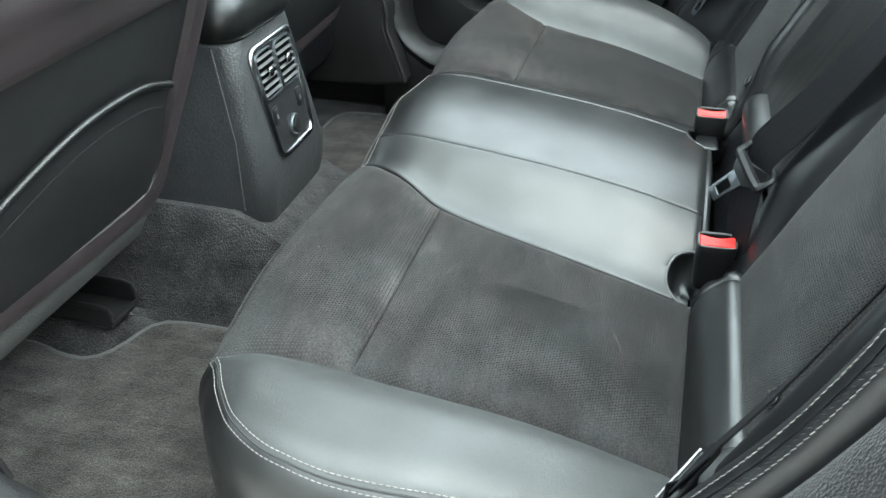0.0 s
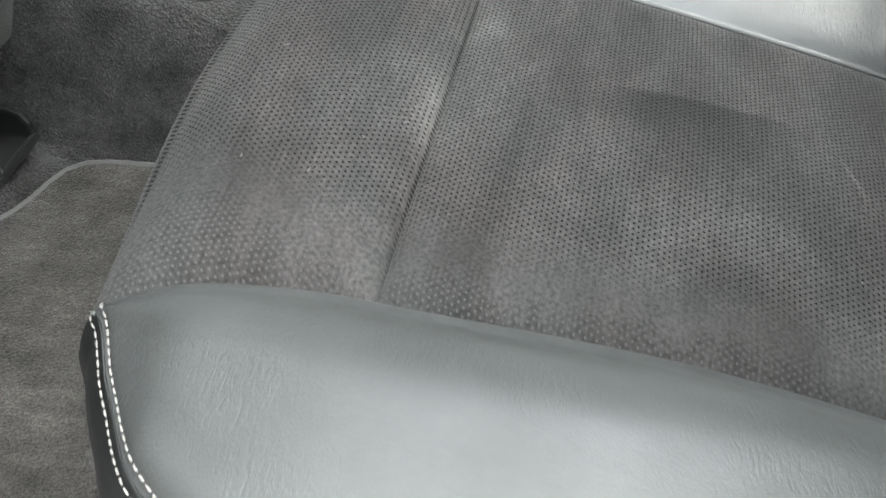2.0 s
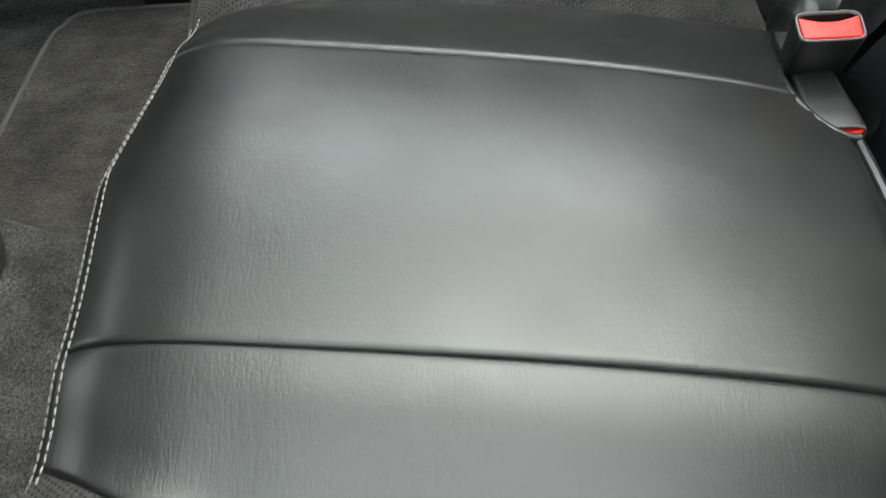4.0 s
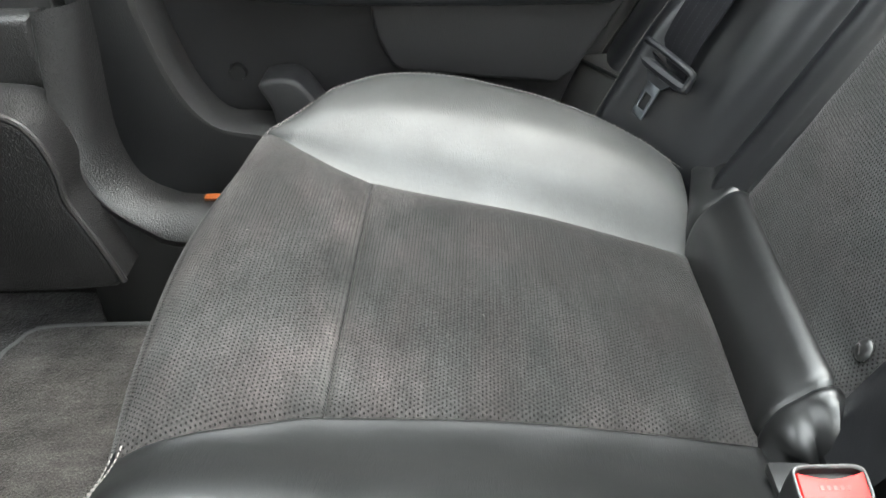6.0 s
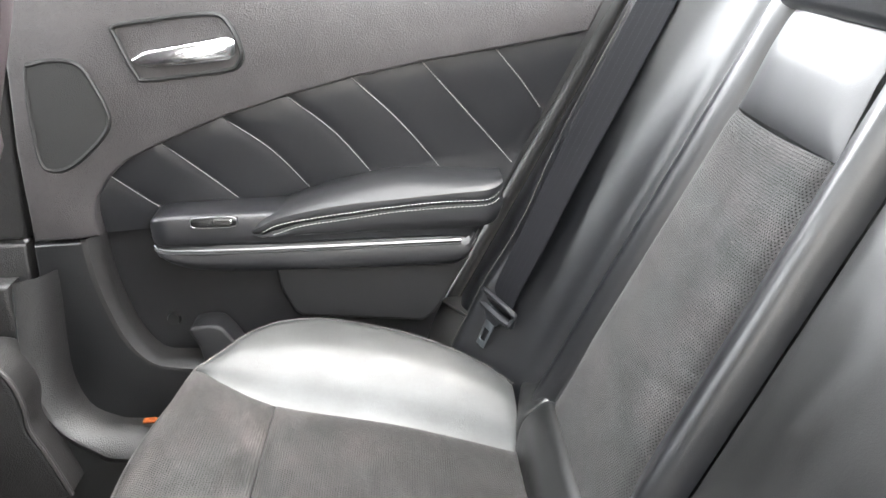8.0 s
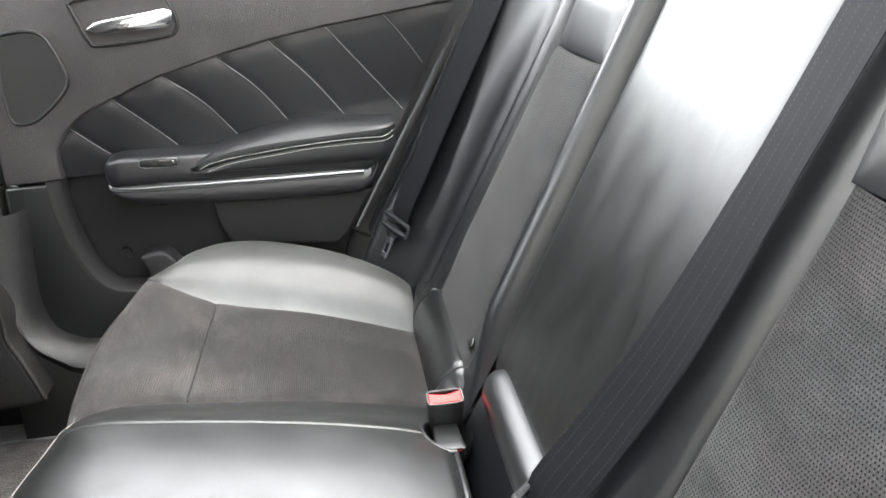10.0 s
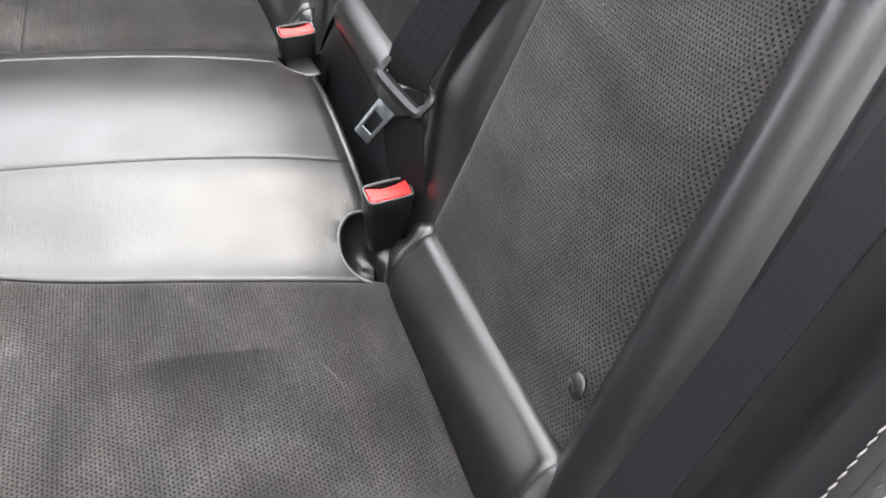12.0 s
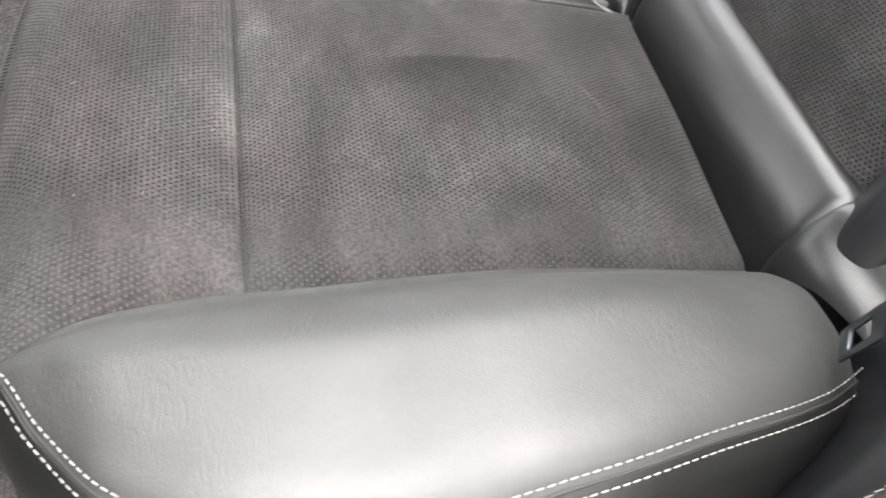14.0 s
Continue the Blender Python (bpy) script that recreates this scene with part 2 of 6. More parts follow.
CARPET = mat("grey_carpet", (0.033, 0.0316, 0.0316), 0.95, grain=0.0022, grain_size=0.003, vary=0.45, vary_size=0.04, sheen=0.08, spec=0.1, wrinkle=0.002, wrinkle_size=0.012)
MAT_PILE = mat("floor_mat_pile", (0.038, 0.0352, 0.0335), 0.95, grain=0.0016, grain_size=0.0025, vary=0.4, vary_size=0.05, sheen=0.08, spec=0.1, wrinkle=0.0015, wrinkle_size=0.02)


def piled(m, speckle, streak):
    """Flecked fibres and brushed streaks over a carpet's colour."""
    nt = m.node_tree
    L = nt.links.new
    b = nt.nodes["Principled BSDF"]
    col = b.inputs["Base Color"].links[0].from_socket
    co = nt.nodes.new("ShaderNodeTexCoord")
    for scale, turn, lo, hi in (((700, 700, 700), 0.0, 1 - speckle, 1 + speckle), ((9, 44, 20), 0.5, 1 - streak, 1 + streak)):
        mp = nt.nodes.new("ShaderNodeMapping")
        mp.inputs["Scale"].default_value = scale
        mp.inputs["Rotation"].default_value = (0, 0, turn)
        L(co.outputs["Object"], mp.inputs[0])
        t = nt.nodes.new("ShaderNodeTexNoise")
        t.inputs["Scale"].default_value = 1.0
        t.inputs["Detail"].default_value = 3.0
        t.inputs["Distortion"].default_value = 0.9 if turn else 0.0
        L(mp.outputs[0], t.inputs["Vector"])
        r = nt.nodes.new("ShaderNodeMapRange")
        for k, v in zip((1, 2, 3, 4), (0.36, 0.64, lo, hi)):
            r.inputs[k].default_value = v
        L(t.outputs["Fac"], r.inputs[0])
        sc = nt.nodes.new("ShaderNodeVectorMath")
        sc.operation = "SCALE"
        L(col, sc.inputs[0])
        L(r.outputs[0], sc.inputs["Scale"])
        col = sc.outputs[0]
    L(col, b.inputs["Base Color"])


piled(CARPET, 0.5, 0.15)
piled(MAT_PILE, 0.45, 0.22)
PLASTIC = mat("grained_black_plastic", (0.023, 0.0222, 0.0216), 0.5, grain=0.0003, grain_size=0.0011, vary=0.1)
PLASTIC_SMOOTH = mat("smooth_black_plastic", (0.006, 0.006, 0.006), 0.4, vary=0.1)
PLASTIC_LOW = mat("satin_black_plastic", (0.0046, 0.0046, 0.0051), 0.42, grain=0.0003, grain_size=0.0016, vary=0.2, spec=0.45)
PLASTIC_GREY = mat("warm_grey_plastic", (0.0285, 0.0252, 0.0256), 0.5, grain=0.0005, grain_size=0.0017, vary=0.16, vary_size=0.04)
CHROME = mat("satin_chrome", (0.75, 0.76, 0.77), 0.16, metal=1.0)
STEEL = mat("tongue_steel", (0.10, 0.108, 0.116), 0.40, metal=1.0, vary=0.1, vary_size=0.02)
THREAD = mat("white_thread", (0.27, 0.262, 0.25), 0.7, vary=0.08, vary_size=0.01)
GUNMETAL = mat("satin_dark_grey", (0.035, 0.035, 0.037), 0.36, metal=0.6, vary=0.08)
SATIN = mat("satin_metal_strip", (0.34, 0.34, 0.35), 0.3, metal=1.0)
THREAD_SOFT = mat("worn_white_thread", (0.135, 0.125, 0.118), 0.7, vary=0.15, vary_size=0.01)
THREAD_DARK = mat("black_thread", (0.012, 0.012, 0.012), 0.7)
WEB = mat("black_seat_belt_webbing", (0.0075, 0.0075, 0.0088), 0.65, spec=0.10)
_nt = WEB.node_tree
_uv = _nt.nodes.new("ShaderNodeUVMap")
_sx = _nt.nodes.new("ShaderNodeSeparateXYZ")
_nt.links.new(_uv.outputs[0], _sx.inputs[0])


def web_op(kind, a, c):
    n = _nt.nodes.new("ShaderNodeMath")
    n.operation = kind
    for k, v in enumerate((a, c)):
        if isinstance(v, (int, float)):
            n.inputs[k].default_value = v
        else:
            _nt.links.new(v, n.inputs[k])
    return n.outputs[0]


# twill threads across, with dotted warp lines along the strap
_u = web_op("FRACT", web_op("DIVIDE", web_op("ADD", _sx.outputs[0], 0.4995), 0.009), 0)
_v = web_op("FRACT", web_op("ADD", web_op("DIVIDE", _sx.outputs[1], 0.0036), web_op("MULTIPLY", _u, 1.5)), 0)
_dots = web_op("MULTIPLY", web_op("LESS_THAN", web_op("ABSOLUTE", web_op("SUBTRACT", _u, 0.5), 0), 0.055), web_op("LESS_THAN", _v, 0.5))
_twill = web_op("ABSOLUTE", web_op("SUBTRACT", web_op("FRACT", web_op("ADD", web_op("DIVIDE", _sx.outputs[1], 0.0012), web_op("MULTIPLY", _u, 4.0)), 0), 0.5), 0)
_bp = _nt.nodes.new("ShaderNodeBump")
_bp.inputs["Distance"].default_value = 0.00012
_nt.links.new(web_op("ADD", _twill, web_op("MULTIPLY", _dots, 0.6)), _bp.inputs["Height"])
_cr = _nt.nodes.new("ShaderNodeMix")
_cr.data_type = "RGBA"
_cr.inputs[6].default_value = (0.0046, 0.0046, 0.0056, 1)
_cr.inputs[7].default_value = (0.0115, 0.0115, 0.0135, 1)
_nt.links.new(_dots, _cr.inputs[0])
_nt.links.new(_cr.outputs[2], _nt.nodes["Principled BSDF"].inputs["Base Color"])
_nt.links.new(_bp.outputs["Normal"], _nt.nodes["Principled BSDF"].inputs["Normal"])
LEATHER_SCUFFED = mat("scuffed_black_leather", (0.0036, 0.0036, 0.0036), 0.34, grain=0.00005, grain_size=0.0012, vary=0.2, vary_size=0.07, wrinkle=0.0004, wrinkle_size=0.03, rough_vary=0.09, spec=0.52)
_nt2 = LEATHER_SCUFFED.node_tree
_co2 = _nt2.nodes.new("ShaderNodeTexCoord")
_mp2 = _nt2.nodes.new("ShaderNodeMapping")
_mp2.inputs["Scale"].default_value = (9, 34, 11)
_mp2.inputs["Rotation"].default_value = (0.35, 0, 0)
_nz2 = _nt2.nodes.new("ShaderNodeTexNoise")
_nz2.inputs["Scale"].default_value = 1.0
_nz2.inputs["Detail"].default_value = 6.0
_nz2.inputs["Distortion"].default_value = 0.4
_rr2 = _nt2.nodes.new("ShaderNodeMapRange")
for _k, _x in zip((1, 2, 3, 4), (0.36, 0.68, 0.31, 0.41)):
    _rr2.inputs[_k].default_value = _x
_nt2.links.new(_co2.outputs["Object"], _mp2.inputs[0])
_nt2.links.new(_mp2.outputs[0], _nz2.inputs["Vector"])
_nt2.links.new(_nz2.outputs["Fac"], _rr2.inputs[0])
_nt2.links.new(_rr2.outputs[0], _nt2.nodes["Principled BSDF"].inputs["Roughness"])
PLASTIC_DARK = mat("dull_black_plastic", (0.0105, 0.0102, 0.0108), 0.55, grain=0.0002, grain_size=0.0011, vary=0.1, spec=0.3)
LEATHER_DOOR = mat("door_insert_leather", (0.0095, 0.0095, 0.0108), 0.36, grain=0.00006, grain_size=0.0012, vary=0.12, wrinkle=0.0004, wrinkle_size=0.05, spec=0.6)
LEATHER_PAD = mat("armrest_leather", (0.0095, 0.0095, 0.0105), 0.45, grain=0.00006, grain_size=0.0012, vary=0.12, wrinkle=0.0004, wrinkle_size=0.05, spec=0.42)
LEATHER_FRONT = mat("front_seat_leather", (0.013, 0.013, 0.0132), 0.42, grain=0.00006, grain_size=0.0012, vary=0.15, wrinkle=0.0006, wrinkle_size=0.04)
THREAD_GREY = mat("grey_thread", (0.10, 0.097, 0.092), 0.7)
SEAT_SHELL = mat("brown_black_plastic", (0.031, 0.0245, 0.026), 0.42, grain=0.0001, grain_size=0.001, vary=0.15)
PLASTIC_SILL = mat("grained_sill_plastic", (0.0115, 0.0107, 0.0105), 0.5, grain=0.0003, grain_size=0.0011, vary=0.15, vary_size=0.1)
RIM_GREY = mat("grey_rim_plastic", (0.06, 0.06, 0.06), 0.45)
SILL_DARK = mat("scuffed_sill_plastic", (0.0072, 0.0066, 0.0066), 0.5, grain=0.0006, grain_size=0.002, vary=0.3, vary_size=0.05)
RAIL_BLACK = mat("glossy_black_plastic", (0.009, 0.009, 0.009), 0.30, vary=0.1, spec=0.65)
CONSOLE = mat("leather_grained_plastic", (0.026, 0.0262, 0.0272), 0.45, grain=0.0007, grain_size=0.0034, vary=0.22, vary_size=0.05)
FRAME_CHROME = mat("brushed_chrome", (0.42, 0.43, 0.44), 0.2, metal=1.0)
# near-black and dull: the shade inside the vents is put into the colour
VOID = mat("duct_shade", (0.0008, 0.0008, 0.0008), 0.9, spec=0.05)
PALE_RIM = mat("pale_grey_plastic", (0.14, 0.14, 0.14), 0.45)
RED_DARK = mat("dark_red_print", (0.35, 0.015, 0.012), 0.4)
RED = mat("red_button_plastic", (0.7, 0.02, 0.018), 0.45, spec=0.3)
LINT = mat("pale_lint", (0.07, 0.068, 0.064), 0.9)
RUBBER = mat("black_rubber", (0.005, 0.005, 0.005), 0.6)
HEADLINER = mat("grey_headliner", (0.36, 0.355, 0.345), 0.95, vary=0.05)
PAINT = mat("dark_car_paint", (0.02, 0.02, 0.022), 0.25, coat=0.5)
GROUND = mat("pale_concrete", (0.46, 0.43, 0.39), 0.9, grain=0.01, grain_size=0.02, vary=0.25, vary_size=1.5)
# glass for the unseen roof opening; its tint sets the overhead light
ROOF_GLASS = bpy.data.materials.new("tinted_roof_glass")
ROOF_GLASS.use_nodes = True
_rg = ROOF_GLASS.node_tree
_tr = _rg.nodes.new("ShaderNodeBsdfTransparent")
_tr.inputs[0].default_value = (0.90, 0.91, 0.91, 1)
_gl = _rg.nodes.new("ShaderNodeBsdfGlossy")
_gl.inputs["Roughness"].default_value = 0.02
_rm = _rg.nodes.new("ShaderNodeMixShader")
_rm.inputs[0].default_value = 0.06
_rg.links.new(_tr.outputs[0], _rm.inputs[1])
_rg.links.new(_gl.outputs[0], _rm.inputs[2])
_rg.links.new(_rm.outputs[0], _rg.nodes["Material Output"].inputs[0])
AMBER = mat("amber_lens", (0.15, 0.04, 0.009), 0.3)


# ---- mesh tools ----
def base(ob):
    at = Vector((0, 0, 0))
    while ob is not None:
        at += ob.location
        ob = ob.parent
    return at


def thing(name, at, label, category, group="", kind=""):
    e = new(name)
    e.empty_display_size = 0.05
    e.location = at
    return tagged(e, label, category, group, kind)


def part(name, geo, material, parent=None, label="", sharp=38, kind="", category=""):
    """One mesh object from (verts, faces[, uvs]) in world metres or a bmesh."""
    me = bpy.data.meshes.new(name)
    if isinstance(geo, bmesh.types.BMesh):
        geo.to_mesh(me)
        geo.free()
    else:
        me.from_pydata([tuple(v) for v in geo[0]], [], geo[1])
        if len(geo) > 2:
            layer = me.uv_layers.new(name="UVMap")
            uv = np.array(geo[2])
            idx = np.empty(len(me.loops), dtype=np.int32)
            me.loops.foreach_get("vertex_index", idx)
            layer.data.foreach_set("uv", uv[idx].astype(np.float32).ravel())
    if parent is not None:
        off = base(parent)
        me.transform(Matrix.Translation(-off))
    me.materials.append(material)
    me.polygons.foreach_set("use_smooth", [True] * len(me.polygons))
    me.set_sharp_from_angle(angle=radians(sharp))
    me.update()
    ob = new(name, me)
    ob.parent = parent
    return tagged(ob, label, category, "", kind)


def join(*geos):
    vs, fs = [], []
    for g in geos:
        k = len(vs)
        vs += list(g[0])
        fs += [tuple(i + k for i in f) for f in g[1]]
    return vs, fs


def grid(rows, uvs=None, flip=False, closed=False):
    """Faces over rows of points; every row has the same length."""
    n, m = len(rows), len(rows[0])
    vs = [p for r in rows for p in r]
    fs = []
    for i in range(n - 1):
        for j in range(m if closed else m - 1):
            k = (j + 1) % m
            f = (i * m + j, i * m + k, (i + 1) * m + k, (i + 1) * m + j)
            fs.append(f[::-1] if flip else f)
    return (vs, fs) if uvs is None else (vs, fs, [q for r in uvs for q in r])


def box(c, size, bevel=0.004, rot=None, seg=2):
    bm = bmesh.new()
    bmesh.ops.create_cube(bm, size=1.0)
    bmesh.ops.scale(bm, vec=size, verts=bm.verts)
    if bevel:
        bmesh.ops.bevel(bm, geom=bm.edges[:], offset=min(bevel, min(size) * 0.45), segments=seg, affect="EDGES", profile=0.5)
    if rot is not None:
        bmesh.ops.rotate(bm, cent=(0, 0, 0), matrix=rot, verts=bm.verts)
    bmesh.ops.translate(bm, vec=c, verts=bm.verts)
    return bm


def prism(outline, lift, bevel=0.003, seg=2):
    """A closed outline of 3D points pushed along the vector lift, with rounded rims."""
    bm = bmesh.new()
    f = bm.faces.new([bm.verts.new(p) for p in outline])
    bm.normal_update()
    ext = bmesh.ops.extrude_face_region(bm, geom=[f])
    top = [v for v in ext["geom"] if isinstance(v, bmesh.types.BMVert)]
    bmesh.ops.translate(bm, vec=lift, verts=top)
    bmesh.ops.recalc_face_normals(bm, faces=bm.faces[:])
    if bevel:
        caps = [e for e in bm.edges if len(e.link_faces) == 2 and (len(e.link_faces[0].verts) > 4 or len(e.link_faces[1].verts) > 4 or len(outline) == 4)]
        bmesh.ops.bevel(bm, geom=caps, offset=bevel, segments=seg, affect="EDGES", profile=0.5)
    return bm


def spline(points, n):
    """n points evenly along a Catmull-Rom curve through the given ones."""
    P = [Vector(p) for p in points]
    P = [P[0] * 2 - P[1]] + P + [P[-1] * 2 - P[-2]]
    out = []
    for i in range(1, len(P) - 2):
        a, b, c, d = P[i - 1:i + 3]
        for k in range(24):
            t = k / 24
            out.append(0.5 * ((2 * b) + (c - a) * t + (2 * a - 5 * b + 4 * c - d) * t * t + (3 * b - a - 3 * c + d) * t ** 3))
    out.append(P[-2])
    ln = [0.0]
    for a, b in zip(out, out[1:]):
        ln.append(ln[-1] + (b - a).length)
    res, j = [], 0
    for i in range(n):
        s = ln[-1] * i / (n - 1)
        while j < len(ln) - 2 and ln[j + 1] < s:
            j += 1
        w = 0 if ln[j + 1] == ln[j] else (s - ln[j]) / (ln[j + 1] - ln[j])
        res.append(out[j].lerp(out[j + 1], min(1, max(0, w))))
    return res


def tube(points, r, sides=10, up=(0, 0, 1), flat=1.0, cap=True):
    """A round (or flattened) bar along the points; r is a number or a list."""
    P = [Vector(p) for p in points]
    rows = []
    for i, p in enumerate(P):
        t = (P[min(i + 1, len(P) - 1)] - P[max(i - 1, 0)]).normalized()
        a = t.cross(Vector(up))
        a = a.normalized() if a.length > 1e-6 else Vector((1, 0, 0))
        b = a.cross(t).normalized()
        rr = r[i] if isinstance(r, (list, tuple)) else r
        rows.append([p + (a * math.cos(q) + b * math.sin(q) * flat) * rr for q in (2 * math.pi * k / sides for k in range(sides))])
    vs, fs = grid(rows, closed=True)
    if cap:
        fs = list(fs) + [tuple(range(sides))[::-1], tuple(range(len(vs) - sides, len(vs)))]
    return vs, fs


def ribbon(points, across, width, thick, rim=0.25):
    """A strap: a flat band with rounded rims along the points; across gives its width's direction at each point."""
    P = [Vector(p) for p in points]
    rows, uvs, run = [], [], 0.0
    for i, p in enumerate(P):
        run += (p - P[i - 1]).length if i else 0.0
        t = (P[min(i + 1, len(P) - 1)] - P[max(i - 1, 0)]).normalized()
        a = Vector(across[i] if isinstance(across, list) else across)
        a = (a - t * a.dot(t)).normalized()
        n = t.cross(a).normalized()
        w, h = width / 2, thick / 2
        ring = [(-w, 0), (-w + h, h), (-w * 0.5, h * 0.8), (0, h * 0.8), (w * 0.5, h * 0.8), (w - h, h), (w, 0), (w - h, -h), (0, -h * 0.8), (-w + h, -h)]
        rows.append([p + a * x + n * y for x, y in ring])
        uvs += [(x, run) for x, y in ring]
    vs, fs = grid(rows, closed=True)
    m = 10
    return vs, list(fs) + [tuple(range(m))[::-1], tuple(range(len(vs) - m, len(vs)))], uvs


def stitches(points, up, length=0.0046, gap=0.0008, r=0.0007, lift=0.0004, slant=0.0):
    """Single thread stitches laid end to end along a curve; up: a normal, or a list of them."""
    P = [Vector(p) for p in points]
    ln = [0.0]
    for a, b in zip(P, P[1:]):
        ln.append(ln[-1] + (b - a).length)

    def at(s):
        j = max(0, min(len(ln) - 2, int(np.searchsorted(ln, s)) - 1))
        w = (s - ln[j]) / max(1e-9, ln[j + 1] - ln[j])
        n = up[j] if isinstance(up, list) else up
        return P[j].lerp(P[j + 1], w), Vector(n)

    vs, fs, s = [], [], 0.0
    while s + length < ln[-1]:
        a, n = at(s)
        b, _ = at(s + length)
        t = (b - a).normalized()
        c = t.cross(n).normalized()
        a, b = a - c * slant + n * lift, b + c * slant + n * lift
        k = len(vs)
        q1, q2 = a.lerp(b, 0.22), a.lerp(b, 0.78)
        vs += [a - n * r * 0.5] + [q + d * r for q in (q1, q2) for d in (c, n, -c, -n)] + [b - n * r * 0.5]
        for i in range(4):
            j = (i + 1) % 4
            fs += [(k, k + 1 + j, k + 1 + i), (k + 1 + i, k + 1 + j, k + 5 + j, k + 5 + i), (k + 9, k + 5 + i, k + 5 + j)]
        s += length + gap
    return vs, fs


def curve1(xs, ys):
    """A smooth monotone curve through the points, as a function (cubic Hermite)."""
    x, y = np.array(xs, float), np.array(ys, float)
    h, d = np.diff(x), np.diff(y) / np.diff(x)
    m = np.zeros(len(x))
    m[0], m[-1] = d[0], d[-1]
    for i in range(1, len(x) - 1):
        if d[i - 1] * d[i] > 0:
            w1, w2 = 2 * h[i] + h[i - 1], h[i] + 2 * h[i - 1]
            m[i] = (w1 + w2) / (w1 / d[i - 1] + w2 / d[i])

    def f(q):
        q = np.clip(np.asarray(q, float), x[0], x[-1])
        i = np.clip(np.searchsorted(x, q) - 1, 0, len(h) - 1)
        t = (q - x[i]) / h[i]
        return (2 * t ** 3 - 3 * t ** 2 + 1) * y[i] + (t ** 3 - 2 * t ** 2 + t) * h[i] * m[i] + (3 * t ** 2 - 2 * t ** 3) * y[i + 1] + (t ** 3 - t ** 2) * h[i] * m[i + 1]
    return f


def far_from(pts, poly):
    """Distance in plan of each point from a polyline."""
    p = np.asarray(pts, float)
    a, b = np.asarray(poly[:-1], float), np.asarray(poly[1:], float)
    best = np.full(len(p), 1e9)
    for s, e in zip(a, b):
        d = e - s
        t = np.clip(((p - s) @ d) / max(1e-12, d @ d), 0, 1)
        best = np.minimum(best, np.linalg.norm(p - (s + t[:, None] * d), axis=1))
    return best


# ---- rear bench: cushion ----
YI = curve1([-0.38, -0.30, -0.25, 0.06, 0.1], [0.160, 0.193, 0.217, 0.252, 0.255])      # inner edge of the suede
YO = curve1([-0.38, -0.36, -0.32, -0.25, 0.055, 0.1], [0.582, 0.574, 0.551, 0.53, 0.512, 0.51])  # outer edge of the suede
YE = curve1([-0.39, -0.362, -0.335, -0.30, -0.25, -0.2, -0.1, -0.05, 0.03, 0.06, 0.1],
            [0.586, 0.580, 0.615, 0.655, 0.682, 0.69, 0.675, 0.663, 0.64, 0.625, 0.60])  # outer seam
XE = curve1([0, 0.11, 0.165, 0.38, 0.58], [-0.378, -0.368, -0.370, -0.376, -0.362])      # front seam
SEAM_Y, REAR_X = 0.112, 0.066
COLS = [
    curve1([-0.38, -0.3, -0.2, -0.1, 0, 0.06, 0.1], [0.362, 0.356, 0.347, 0.334, 0.314, 0.299, 0.288]),
    curve1([-0.38, -0.3, -0.2, -0.1, 0, 0.06, 0.1], [0.358, 0.349, 0.338, 0.324, 0.304, 0.287, 0.276]),
    curve1([-0.38, -0.32, -0.25, -0.1, 0.06, 0.1], [0.342, 0.330, 0.307, 0.279, 0.242, 0.23]),
    curve1([-0.38, -0.31, -0.25, -0.13, -0.06, 0, 0.06, 0.1], [0.342, 0.330, 0.306, 0.292, 0.279, 0.263, 0.238, 0.22]),
    curve1([-0.38, -0.33, -0.25, -0.1, 0.055, 0.1], [0.344, 0.332, 0.304, 0.275, 0.229, 0.215]),
    curve1([-0.38, -0.335, -0.3, -0.25, -0.2, -0.1, -0.05, 0.03, 0.06, 0.1], [0.346, 0.347, 0.356, 0.359, 0.356, 0.341, 0.329, 0.298, 0.281, 0.260]),
]
EDGE = [(float(XE(y)), y) for y in np.linspace(0, 0.575, 40)] + [(x, float(YE(x))) for x in np.linspace(-0.3595, 0.1, 90)]


def top_z(xs, ys):
    """Height of the cushion's upholstery over plan points (ys on one half)."""
    out = np.empty(len(xs))
    for k, (x, y) in enumerate(zip(xs, ys)):
        yi, yo, ye = float(YI(x)), float(YO(x)), float(YE(x))
        yo = min(yo, ye - 0.006)
        h = [float(c(x)) for c in COLS]
        kn = [-SEAM_Y, 0, SEAM_Y, yi, 0.38, yo, yo + 0.22 * (ye - yo), yo + 0.5 * (ye - yo), ye + 0.001]
        rise = h[5] - h[4]
        out[k] = float(curve1(kn, [h[1], *h[:5], h[4] + 0.48 * rise, h[4] + 0.86 * rise, h[5]])(y))
    q = far_from(np.column_stack([xs, ys]), EDGE)
    lip = np.clip((0.24 - np.asarray(ys, float)) / 0.05, 0, 1)
    return out - (0.012 - 0.005 * lip) * np.clip(1 - q / 0.032, 0, 1) ** 2 - 0.011 * lip * np.clip(1 - q / 0.080, 0, 1) ** 2


WELLS = ((0.062, -0.215, 0.032, 0.042), (0.066, 0.125, 0.03, 0.052))


